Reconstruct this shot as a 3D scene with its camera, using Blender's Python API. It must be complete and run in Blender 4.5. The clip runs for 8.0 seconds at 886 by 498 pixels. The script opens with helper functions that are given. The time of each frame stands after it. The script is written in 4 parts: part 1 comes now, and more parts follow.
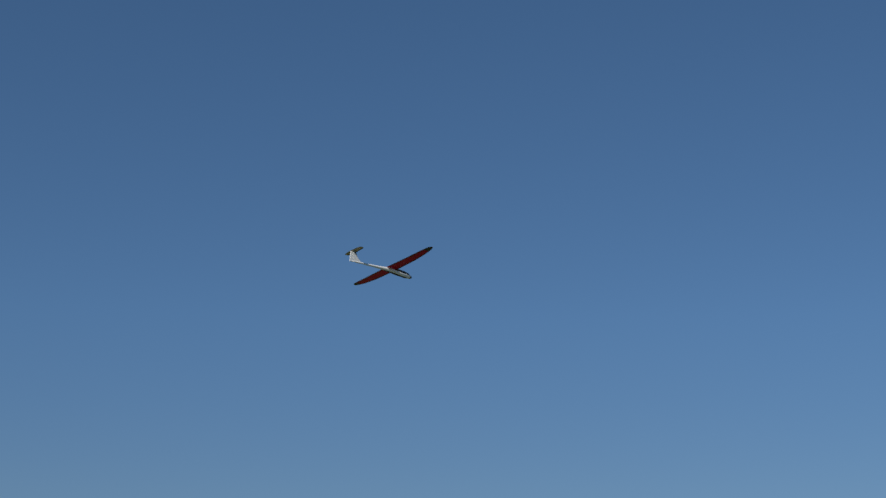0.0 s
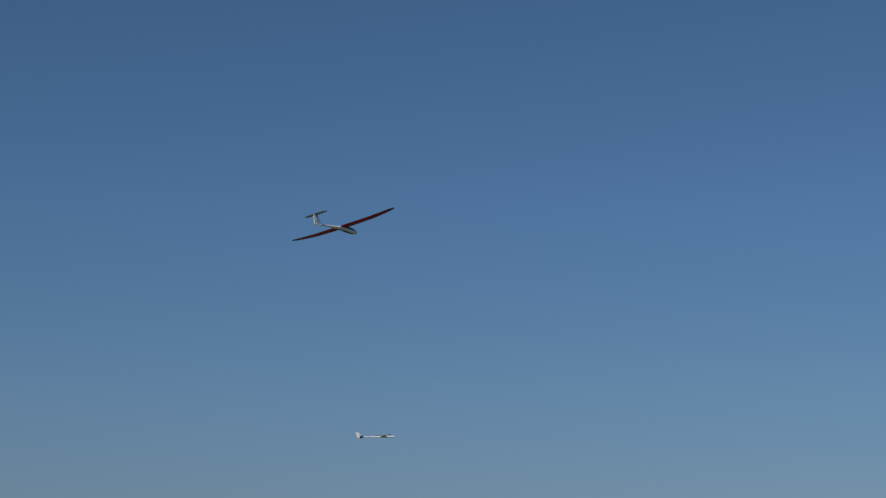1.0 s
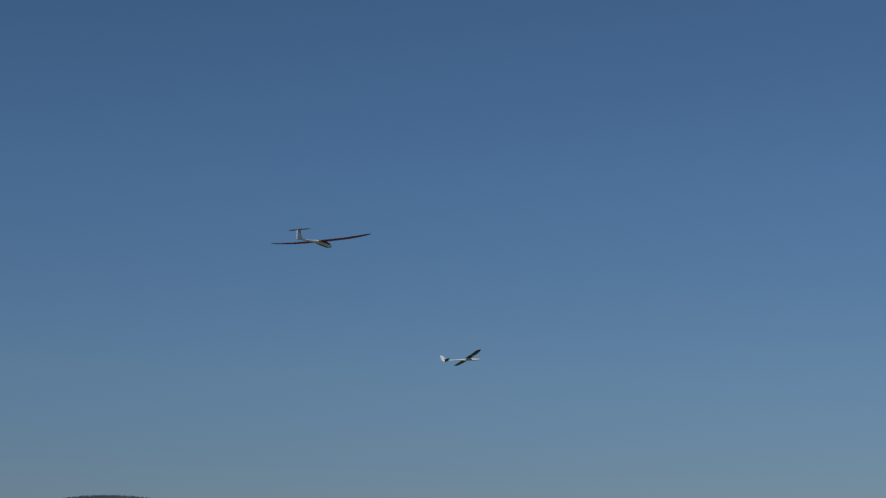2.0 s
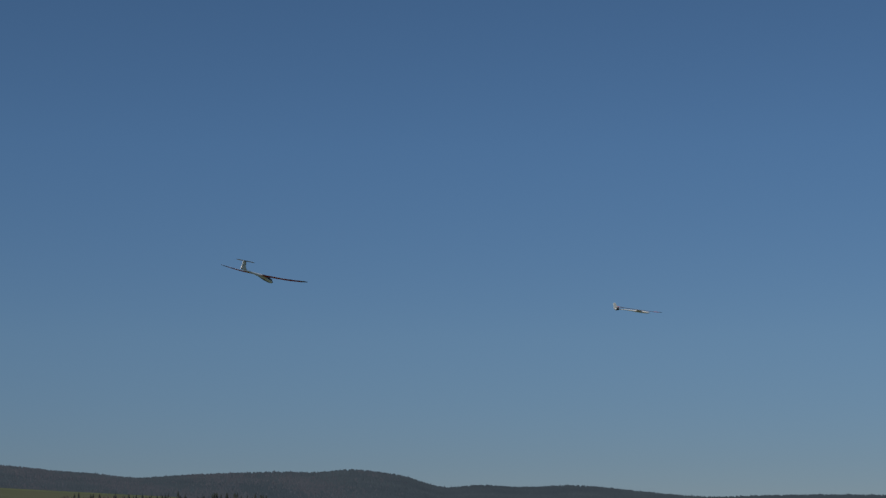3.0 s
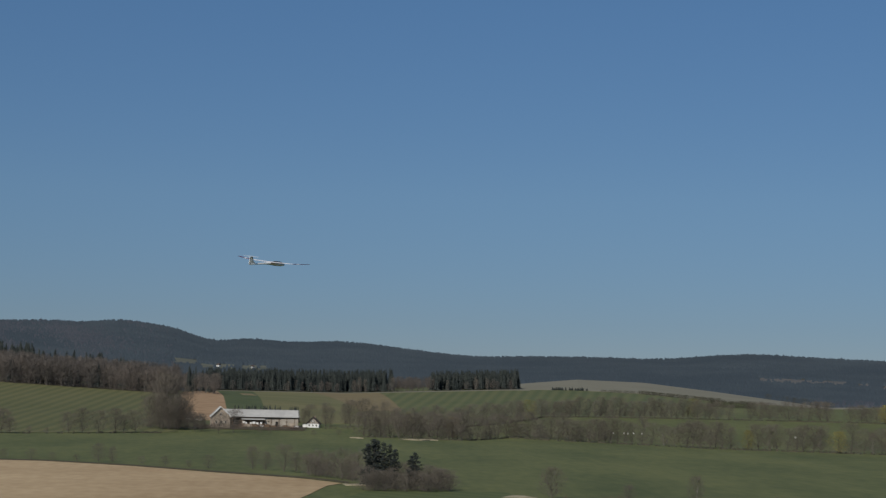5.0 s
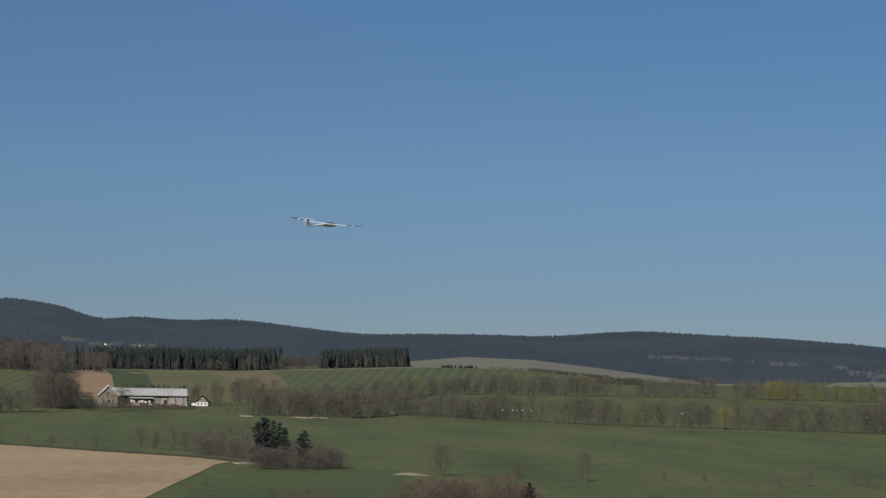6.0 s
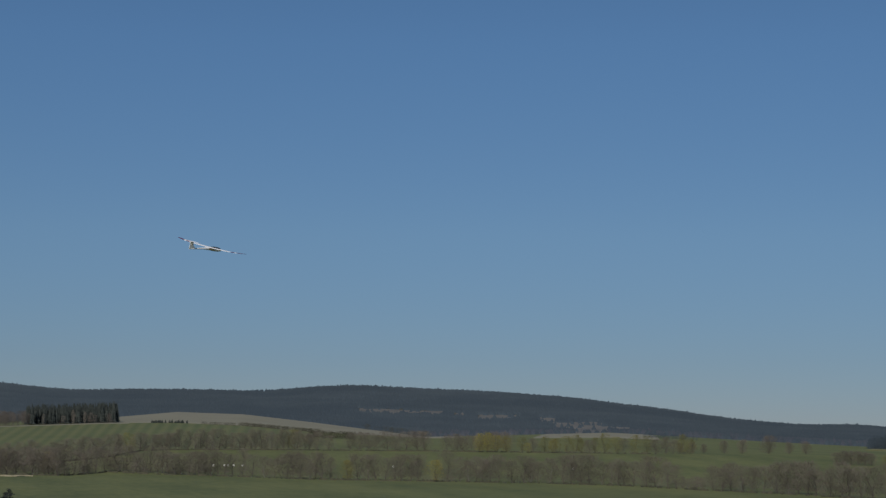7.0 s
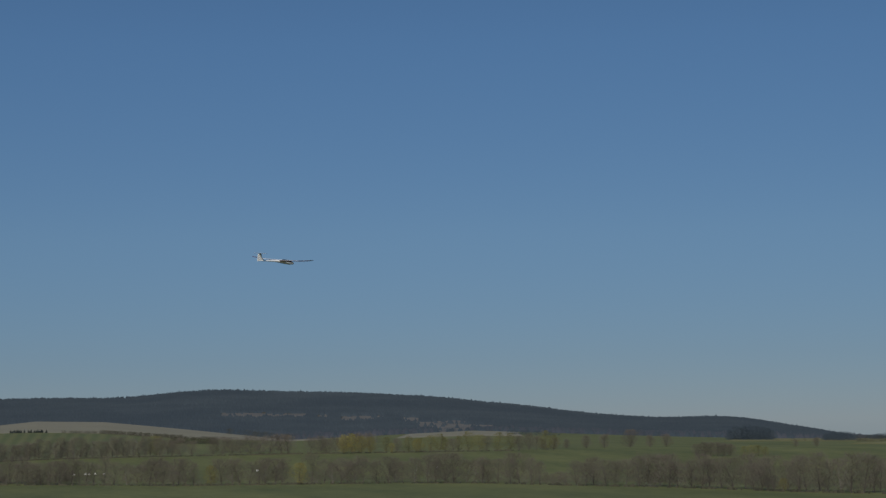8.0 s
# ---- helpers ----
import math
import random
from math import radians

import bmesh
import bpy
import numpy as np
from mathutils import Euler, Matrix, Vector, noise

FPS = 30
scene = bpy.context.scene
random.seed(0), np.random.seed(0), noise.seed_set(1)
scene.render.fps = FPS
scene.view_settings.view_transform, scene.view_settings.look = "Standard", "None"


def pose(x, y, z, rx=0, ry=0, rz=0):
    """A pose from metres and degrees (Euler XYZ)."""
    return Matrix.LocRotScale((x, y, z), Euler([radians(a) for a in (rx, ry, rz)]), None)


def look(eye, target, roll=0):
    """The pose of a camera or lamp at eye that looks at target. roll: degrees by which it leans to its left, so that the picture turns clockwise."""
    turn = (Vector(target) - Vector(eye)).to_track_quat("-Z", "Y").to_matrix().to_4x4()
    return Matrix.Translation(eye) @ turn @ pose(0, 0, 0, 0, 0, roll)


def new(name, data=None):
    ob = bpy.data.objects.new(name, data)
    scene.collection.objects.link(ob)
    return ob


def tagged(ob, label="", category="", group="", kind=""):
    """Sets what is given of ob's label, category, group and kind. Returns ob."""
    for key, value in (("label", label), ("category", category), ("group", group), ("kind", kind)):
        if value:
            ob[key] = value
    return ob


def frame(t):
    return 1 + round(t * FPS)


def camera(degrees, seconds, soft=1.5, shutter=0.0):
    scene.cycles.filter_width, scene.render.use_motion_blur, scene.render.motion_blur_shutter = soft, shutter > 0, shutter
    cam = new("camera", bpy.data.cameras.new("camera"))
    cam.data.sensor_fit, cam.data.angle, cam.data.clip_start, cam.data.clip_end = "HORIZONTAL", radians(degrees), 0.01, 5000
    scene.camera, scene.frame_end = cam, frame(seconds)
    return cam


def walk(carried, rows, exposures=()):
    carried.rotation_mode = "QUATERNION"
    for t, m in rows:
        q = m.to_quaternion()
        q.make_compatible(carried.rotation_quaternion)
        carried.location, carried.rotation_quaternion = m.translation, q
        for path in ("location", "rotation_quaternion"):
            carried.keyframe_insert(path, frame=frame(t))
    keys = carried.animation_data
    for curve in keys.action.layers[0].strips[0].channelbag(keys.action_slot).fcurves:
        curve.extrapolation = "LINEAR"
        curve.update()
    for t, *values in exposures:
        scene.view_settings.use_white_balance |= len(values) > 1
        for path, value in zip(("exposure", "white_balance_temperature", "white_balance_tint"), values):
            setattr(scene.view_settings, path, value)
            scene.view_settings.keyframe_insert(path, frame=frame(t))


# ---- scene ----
EXPO = -0.15
EYE = 24.0          # the lens stands 24 m above the valley floor
cam = camera(26.37, 8.0, soft=1.35, shutter=0.1)
# seconds, bearing to the left, tilt up, roll
TURNS = [
    (0.0, 13.600, 13.600, 0.600),
    (0.5, 11.600, 11.200, 0.500),
    (1.0, 10.200, 10.200, 0.400),
    (1.5, 8.900, 9.750, 0.200),
    (1.7, 8.400, 9.600, 0.100),
    (2.8, 4.885, 8.729, -0.084),
    (3.0, 3.989, 8.464, -0.154),
    (3.2, 2.794, 8.067, -0.001),
    (3.4, 2.050, 7.524, 0.263),
    (3.5, 1.913, 7.021, 0.771),
    (3.6, 1.699, 6.227, 1.263),
    (4.0, 1.137, 5.010, 1.897),
    (4.5, 0.157, 4.497, 2.006),
    (5.0, -2.875, 4.192, 1.248),
    (5.2, -4.669, 4.004, 1.143),
    (6.3, -7.384, 3.577, 1.109),
    (6.5, -9.263, 4.498, 1.126),
    (7.0, -14.935, 5.331, 0.531),
    (7.5, -16.484, 5.098, -0.336),
    (8.0, -19.192, 5.332, -1.018),
]
walk(cam, [(t, pose(0, 0, EYE, 0, 0, yaw) @ pose(0, 0, 0, 90 + tilt) @ pose(0, 0, 0, 0, 0, roll)) for t, yaw, tilt, roll in TURNS],
     exposures=[(t, EXPO + e) for t, e in ((0.0, 0.32), (0.5, 0.2), (1.0, 0.12), (1.5, 0.03), (3.0, -0.04), (3.5, 0.0), (4.5, 0.0), (5.0, 0.12), (6.4, 0.22), (7.0, 0.1), (8.0, -0.05))])

# seconds, place of the wing root, heading clockwise from north, climb, bank to the right
RED_FLIGHT = [
    (0.0, -9.510, 34.980, 32.331, 39.9, -6.6, -6.8),
    (0.5, -9.346, 35.947, 31.720, 29.7, -2.4, -9.6),
    (1.0, -8.840, 37.370, 31.323, 22.1, 0.7, -9.8),
    (1.5, -8.688, 39.289, 31.173, 19.5, 2.8, -6.5),
    (2.8, -7.685, 44.903, 30.615, 18.8, -6.4, 11.2),
    (3.0, -7.664, 45.806, 30.214, 21.7, -7.8, 13.4),
    (3.2, -7.620, 46.530, 29.720, 23.0, -8.2, 13.9),
    (3.5, -7.336, 47.723, 29.004, 27.1, -8.4, 10.7),
    (4.0, -6.116, 49.840, 27.991, 38.5, -7.0, 8.9),
    (4.5, -4.340, 51.201, 27.434, 38.5, -2.6, 6.3),
    (5.0, -2.090, 52.553, 27.345, 38.4, 1.9, 6.5),
    (6.5, 5.034, 55.576, 28.744, 40.4, 4.1, 7.5),
    (7.0, 7.684, 55.352, 29.131, 46.7, 1.5, 13.6),
    (7.5, 10.499, 55.099, 29.101, 55.3, -0.6, 8.0),
    (8.0, 13.859, 54.422, 28.948, 60.1, -1.7, 6.7),
]
WHITE_FLIGHT = [
    (0.0, -16.2, 54.5, 26.5, 62.0, -3.0, 22.0),
    (0.6, -13.399, 54.148, 27.549, 62.6, 1.0, 15.7),
    (0.8, -12.516, 54.011, 27.924, 62.7, 2.7, 10.8),
    (1.0, -11.399, 53.877, 28.355, 65.4, 3.2, 4.0),
    (1.2, -10.073, 53.774, 28.633, 63.8, 4.6, -1.7),
    (1.5, -8.630, 53.408, 28.912, 63.2, 5.7, -10.0),
    (1.7, -8.040, 53.049, 29.354, 62.2, 5.9, -11.5),
    (2.8, 0.648, 48.446, 29.673, 54.9, 0.8, 9.0),
    (3.0, 1.630, 47.776, 29.471, 53.0, -0.9, 10.6),
    (3.5, 3.775, 45.073, 28.926, 48.4, 0.3, 17.1),
    (4.0, 6.414, 43.324, 28.369, 58.1, -0.7, 20.2),
    (4.5, 9.437, 42.574, 27.964, 75.3, -5.4, 20.7),
    (5.0, 13.400, 41.600, 27.600, 84.0, -3.0, 16.0),
    (6.0, 21.000, 38.000, 27.300, 94.0, 0.0, 12.0),
    (7.0, 28.500, 33.000, 27.100, 100.0, 0.0, 8.0),
    (8.0, 35.000, 27.000, 27.300, 106.0, 0.0, 5.0),
]

# ---- light ----
SUN_BEARING, SUN_HEIGHT = 209.0, 41.0      # degrees clockwise from north (+y), degrees up
HAZE = [(0.0, (0.435, 0.466, 0.562)), (0.40, (0.80, 0.98, 1.0)), (0.035, (0.502, 0.538, 0.604)), (0.10, (0.680, 0.738, 0.750)), (0.20, (0.77, 0.91, 0.935))]
world = bpy.data.worlds.new("world")
scene.world = world
world.use_nodes = True
wn, wl = world.node_tree.nodes, world.node_tree.links
wn.clear()
sky = wn.new("ShaderNodeTexSky")
sky.sky_type, sky.sun_disc = "NISHITA", False
sky.sun_elevation, sky.sun_rotation = radians(SUN_HEIGHT), radians(SUN_BEARING)
sky.altitude, sky.air_density, sky.dust_density, sky.ozone_density = 0, 0.7, 0.0, 5.0
back = wn.new("ShaderNodeBackground")
back.inputs["Strength"].default_value = 0.065
wout = wn.new("ShaderNodeOutputWorld")
# haze towards the horizon, the same all round
coord, parts_xyz, haze, veil = wn.new("ShaderNodeTexCoord"), wn.new("ShaderNodeSeparateXYZ"), wn.new("ShaderNodeValToRGB"), wn.new("ShaderNodeMix")
veil.data_type, veil.blend_type = "RGBA", "MULTIPLY"
veil.inputs["Factor"].default_value = 1.0
for k, (at_z, col) in enumerate(HAZE):
    el = haze.color_ramp.elements[k] if k < 2 else haze.color_ramp.elements.new(at_z)
    el.position, el.color = at_z, (*col, 1)
wl.new(coord.outputs["Generated"], parts_xyz.inputs[0])
wl.new(parts_xyz.outputs["Z"], haze.inputs["Fac"])
wl.new(sky.outputs[0], veil.inputs["A"])
wl.new(haze.outputs["Color"], veil.inputs["B"])
wl.new(veil.outputs["Result"], back.inputs["Color"])
wl.new(back.outputs[0], wout.inputs["Surface"])

sun = new("sun", bpy.data.lights.new("sun", "SUN"))
sun.data.energy, sun.data.angle, sun.data.color = 3.5, radians(0.53), (1.0, 0.94, 0.85)
a, e = radians(SUN_BEARING), radians(SUN_HEIGHT)
sun.matrix_world = look((0, 0, 300), (-math.sin(a) * math.cos(e), -math.cos(a) * math.cos(e), 300 - math.sin(e)))


# ---- materials ----
def surface(name, c0, c1, scale=1.0, rough=0.8, bump=0.0, island=0.0, metal=0.0, coarse=0.0, spec=0.3, objvar=0.0):
    """Two colours mixed by fine and coarse noise; island and objvar shift the value from piece to piece."""
    m = bpy.data.materials.new(name)
    m.use_nodes = True
    n, l = m.node_tree.nodes, m.node_tree.links
    b = n["Principled BSDF"]
    b.inputs["Roughness"].default_value, b.inputs["Metallic"].default_value = rough, metal
    b.inputs["Specular IOR Level"].default_value = spec
    tc = n.new("ShaderNodeTexCoord")
    fine = n.new("ShaderNodeTexNoise")
    fine.inputs["Scale"].default_value, fine.inputs["Detail"].default_value = scale, 6
    l.new(tc.outputs["Object"], fine.inputs["Vector"])
    mix = n.new("ShaderNodeMix")
    mix.data_type = "RGBA"
    mix.inputs["A"].default_value, mix.inputs["B"].default_value = (*c0, 1), (*c1, 1)
    fac = fine.outputs["Fac"]
    ramp = n.new("ShaderNodeMapRange")
    ramp.inputs["From Min"].default_value, ramp.inputs["From Max"].default_value = 0.32, 0.68
    l.new(fac, ramp.inputs["Value"])
    fac = ramp.outputs["Result"]
    if coarse:
        big = n.new("ShaderNodeTexNoise")
        big.inputs["Scale"].default_value, big.inputs["Detail"].default_value = coarse, 3
        l.new(tc.outputs["Object"], big.inputs["Vector"])
        add = n.new("ShaderNodeMath")
        add.operation = "MULTIPLY_ADD"
        add.inputs[1].default_value, add.inputs[2].default_value = 0.45, -0.45 * 0.5 + 0.25
        l.new(fac, add.inputs[0])
        add2 = n.new("ShaderNodeMath")
        add2.operation, add2.use_clamp = "MULTIPLY_ADD", True
        add2.inputs[1].default_value = 1.6
        sub = n.new("ShaderNodeMath")
        sub.operation = "SUBTRACT"
        sub.inputs[1].default_value = 0.5
        l.new(big.outputs["Fac"], sub.inputs[0])
        l.new(sub.outputs[0], add2.inputs[0])
        l.new(add.outputs[0], add2.inputs[2])
        plus = n.new("ShaderNodeMath")
        plus.operation, plus.use_clamp = "ADD", True
        plus.inputs[1].default_value = 0.25
        l.new(add2.outputs[0], plus.inputs[0])
        fac = plus.outputs[0]
    l.new(fac, mix.inputs["Factor"])
    col = mix.outputs["Result"]
    if island or objvar:
        hsv = n.new("ShaderNodeHueSaturation")
        src = n.new("ShaderNodeNewGeometry").outputs["Random Per Island"] if island else n.new("ShaderNodeObjectInfo").outputs["Random"]
        v = n.new("ShaderNodeMapRange")
        k = island or objvar
        v.inputs["To Min"].default_value, v.inputs["To Max"].default_value = 1 - k, 1 + k
        l.new(src, v.inputs["Value"])
        l.new(v.outputs["Result"], hsv.inputs["Value"])
        l.new(col, hsv.inputs["Color"])
        col = hsv.outputs["Color"]
    l.new(col, b.inputs["Base Color"])
    if bump:
        bp = n.new("ShaderNodeBump")
        bp.inputs["Strength"].default_value = bump
        l.new(fine.outputs["Fac"], bp.inputs["Height"])
        l.new(bp.outputs["Normal"], b.inputs["Normal"])
    return m


def striped(name, c0, c1, spacing, turn, strength=0.8, wobble=3.0, patch=0.012, along="Object", stretch=1.0):
    """Field with drilled or mown rows: soft bands at the given spacing in metres, broken by noise."""
    m = surface(name, c0, c0, 0.5, 0.9)
    n, l = m.node_tree.nodes, m.node_tree.links
    b = n["Principled BSDF"]
    tc = n.new("ShaderNodeTexCoord")
    mp = n.new("ShaderNodeMapping")
    mp.inputs["Rotation"].default_value = (0, 0, radians(turn))
    l.new(tc.outputs[along], mp.inputs["Vector"])
    w = n.new("ShaderNodeTexWave")
    w.inputs["Scale"].default_value = math.pi / 10 / spacing
    w.inputs["Distortion"].default_value, w.inputs["Detail"].default_value = wobble, 1.5
    w.inputs["Detail Scale"].default_value = 0.12
    l.new(mp.outputs[0], w.inputs["Vector"])
    no = n.new("ShaderNodeTexNoise")
    no.inputs["Scale"].default_value, no.inputs["Detail"].default_value = patch, 5
    ms = n.new("ShaderNodeMapping")
    ms.inputs["Scale"].default_value = (1, stretch, 1)
    l.new(tc.outputs["Object"], ms.inputs["Vector"])
    l.new(ms.outputs[0], no.inputs["Vector"])
    f1 = n.new("ShaderNodeTexNoise")
    f1.inputs["Scale"].default_value, f1.inputs["Detail"].default_value = 0.35, 6
    l.new(ms.outputs[0], f1.inputs["Vector"])
    m1 = n.new("ShaderNodeMath")
    m1.operation = "MULTIPLY"
    l.new(w.outputs["Fac"], m1.inputs[0])
    m1.inputs[1].default_value = strength
    m2 = n.new("ShaderNodeMath")
    m2.operation = "MULTIPLY_ADD"
    l.new(no.outputs["Fac"], m2.inputs[0])
    m2.inputs[1].default_value = 0.7
    l.new(m1.outputs[0], m2.inputs[2])
    m3 = n.new("ShaderNodeMath")
    m3.operation = "MULTIPLY_ADD"
    l.new(f1.outputs["Fac"], m3.inputs[0])
    m3.inputs[1].default_value = 0.5
    l.new(m2.outputs[0], m3.inputs[2])
    mr = n.new("ShaderNodeMapRange")
    mr.inputs["From Min"].default_value, mr.inputs["From Max"].default_value = 0.42, 0.78 + strength
    l.new(m3.outputs[0], mr.inputs["Value"])
    mix = n.new("ShaderNodeMix")
    mix.data_type = "RGBA"
    mix.inputs["A"].default_value, mix.inputs["B"].default_value = (*c0, 1), (*c1, 1)
    l.new(mr.outputs["Result"], mix.inputs["Factor"])
    l.new(mix.outputs["Result"], b.inputs["Base Color"])
    return m


M_MEADOW = striped("meadow_grass", (0.060, 0.077, 0.027), (0.122, 0.133, 0.049), 30, 60, 0.03, 14.0, 0.035, stretch=0.22)
M_DRY = surface("dry_grass", (0.078, 0.086, 0.033), (0.125, 0.120, 0.050), 0.3, 0.95, coarse=0.01)
M_SOIL = striped("tilled_soil", (0.275, 0.192, 0.102), (0.445, 0.338, 0.202), 60, 62, 0.08, 8.0, 0.016, stretch=0.35)
M_TRACK = surface("pale_gravel", (0.20, 0.18, 0.11), (0.42, 0.36, 0.25), 0.35, 0.95)
M_ROWS_L = striped("drilled_field_grass", (0.064, 0.077, 0.029), (0.134, 0.131, 0.056), 8, 0, 0.36, 2.5, stretch=0.4)
M_ROWS_R = striped("young_crop_rows", (0.064, 0.084, 0.031), (0.122, 0.128, 0.053), 10.5, 0, 0.45, 0.7, along="UV")
M_ROWS_N = striped("near_meadow_rows", (0.052, 0.074, 0.025), (0.102, 0.118, 0.044), 7, -35, 0.25, 1.5)
M_PLOT_B = surface("ploughed_plot", (0.26, 0.17, 0.095), (0.34, 0.235, 0.14), 0.08, 0.95)
M_PLOT_G = surface("green_crop", (0.052, 0.072, 0.028), (0.078, 0.096, 0.040), 0.06, 0.95)
M_PLOT_T = surface("stubble_grass", (0.098, 0.108, 0.044), (0.165, 0.150, 0.070), 0.05, 0.95, coarse=0.012)
M_PLOT_S = surface("brown_stubble", (0.140, 0.116, 0.058), (0.195, 0.158, 0.084), 0.06, 0.95, coarse=0.02)
# dark enough to carry the shadow line under tree rows; hedges use it too
M_SCRUB = surface("dark_ditch_scrub", (0.035, 0.038, 0.024), (0.075, 0.069, 0.044), 0.5, 0.95, coarse=0.06)
M_PALE = surface("pale_fallow", (0.156, 0.152, 0.112), (0.190, 0.183, 0.137), 0.03, 0.95, coarse=0.006)
M_BANK = surface("dead_grass_bank", (0.045, 0.040, 0.024), (0.085, 0.075, 0.042), 0.25, 0.95)
M_FELLED = surface("felled_ground", (0.084, 0.086, 0.086), (0.122, 0.120, 0.112), 0.03, 0.95)
M_GLADE = surface("glade_grass", (0.082, 0.090, 0.068), (0.115, 0.120, 0.094), 0.03, 0.95)
M_SLOPE = surface("pasture", (0.066, 0.076, 0.034), (0.095, 0.098, 0.048), 0.03, 0.95, coarse=0.006)
M_STONE = surface("pale_rubble_stone", (0.27, 0.235, 0.195), (0.44, 0.40, 0.345), 1.6, 0.95, 0.3, coarse=0.25)
M_BARK = surface("grey_bark", (0.070, 0.060, 0.052), (0.125, 0.108, 0.094), 2.5, 0.9, objvar=0.3)
M_TWIG = surface("bare_twigs", (0.101, 0.088, 0.072), (0.163, 0.143, 0.116), 0.6, 0.9, objvar=0.16)
M_TWIG_WOOD = surface("woodland_twigs", (0.083, 0.077, 0.071), (0.153, 0.131, 0.112), 0.02, 0.9, island=0.22)
M_BIRCH = surface("birch_bark", (0.27, 0.25, 0.22), (0.12, 0.105, 0.09), 3.0, 0.8)
M_BUD = surface("spring_leaves", (0.116, 0.112, 0.044), (0.190, 0.176, 0.068), 0.8, 0.8, objvar=0.25)
M_YELLOW = surface("fresh_yellow_leaves", (0.165, 0.147, 0.047), (0.245, 0.210, 0.065), 0.8, 0.8, objvar=0.2)
M_RED_TWIG = surface("reddish_shrub_twigs", (0.12, 0.082, 0.066), (0.185, 0.128, 0.102), 0.7, 0.9, objvar=0.2)
M_SPRUCE = surface("spruce_needles", (0.028, 0.035, 0.034), (0.050, 0.058, 0.053), 0.05, 0.9, island=0.18, spec=0.1)
# far hills: distance haze is mixed into these two colours, bluer and paler
M_HILL_HAZE = surface("hill_forest", (0.043, 0.060, 0.078), (0.064, 0.084, 0.101), 0.012, 0.9, island=0.03, coarse=0.0032, spec=0.1)
M_HILL_BROWN_HAZE = surface("hazy_hill_broadleaf", (0.053, 0.064, 0.083), (0.068, 0.077, 0.095), 0.01, 0.9, island=0.03)
M_HILL_FLOOR = surface("forest_floor", (0.035, 0.042, 0.036), (0.06, 0.058, 0.048), 0.02, 0.95)
M_ROOF_GREY = surface("fibre_cement_roof", (0.34, 0.34, 0.33), (0.46, 0.46, 0.44), 0.5, 0.7, coarse=0.12)
M_PLASTER = surface("tan_plaster", (0.32, 0.26, 0.20), (0.46, 0.39, 0.31), 0.7, 0.9, coarse=0.2)
M_WHITE = surface("white_paint", (0.74, 0.73, 0.69), (0.84, 0.83, 0.80), 1.5, 0.6)
M_BRICK = surface("weathered_brick", (0.20, 0.150, 0.115), (0.33, 0.26, 0.205), 1.2, 0.9, coarse=0.3)
M_DARK = surface("dark_opening", (0.015, 0.014, 0.013), (0.03, 0.028, 0.025), 1.0, 0.6)
M_ROOF_DARK = surface("dark_slate_roof", (0.045, 0.035, 0.03), (0.09, 0.07, 0.06), 1.5, 0.8)
M_WOOD = surface("brown_timber", (0.10, 0.065, 0.04), (0.17, 0.115, 0.075), 3.0, 0.85)
# model aircraft
M_GELCOAT = surface("white_gelcoat", (0.86, 0.86, 0.85), (0.90, 0.90, 0.89), 3.0, 0.25, spec=0.5)
M_FILM_RED = surface("red_covering_film", (0.44, 0.005, 0.050), (0.52, 0.008, 0.062), 6.0, 0.45, spec=0.12)
M_FILM_TIP = surface("faded_red_film", (0.40, 0.060, 0.075), (0.47, 0.085, 0.095), 6.0, 0.45, spec=0.3)
M_FILM_BAND = surface("purple_covering_film", (0.10, 0.018, 0.060), (0.13, 0.026, 0.075), 6.0, 0.4, spec=0.5)
M_FILM_DARK = surface("dark_covering_film", (0.016, 0.013, 0.014), (0.028, 0.022, 0.022), 6.0, 0.4, spec=0.5)
M_FILM_GREY = surface("grey_covering_film", (0.075, 0.078, 0.092), (0.10, 0.102, 0.118), 6.0, 0.45, spec=0.5)
M_FILM_CREAM = surface("cream_covering_film", (0.34, 0.29, 0.18), (0.42, 0.36, 0.24), 6.0, 0.4, spec=0.5)
M_CANOPY = surface("smoked_canopy", (0.012, 0.013, 0.016), (0.020, 0.022, 0.026), 4.0, 0.25, spec=0.3)


# ---- shape of the land ----
BEARINGS = [-24, -12, -5, 0, 5, 7, 9, 11, 14.5, 20, 26, 34]
RINGS = {
    1130: [8, 8, 6, 5, 7.2, 8.2, 8.4, 8.5, 8.5, 8.2, 8.4, 6],
    1400: [29, 24, 15.5, 9.8, 12, 12, 11.5, 11, 11, 9.5, 8.8, 6],
    1900: [62, 42, 16.2, 16.3, 23.2, 23.8, 21.5, 16, 11, 14.5, 7, 3],
    2400: [92, 66, 22, 20, 29.5, 37.5, 35.3, 26.3, 9, 17, 5, -7],
    2800: [62, 55, 30, 24, 26, 26, 24, 20, 8, 13, 3, -14],
}
# bearing and height of the summits along the far ridge
SUMMITS = [(-24, 70), (-21, 86), (-18, 132), (-15, 100), (-12, 103), (-9, 111), (-6, 112), (-3, 74), (0, 98), (3, 66), (6, 76),
           (9, 70), (12, 83), (15, 79), (18, 72), (21, 58), (24, 32), (27, 38), (30, 14), (33, -14), (36, 0), (39, 0)]


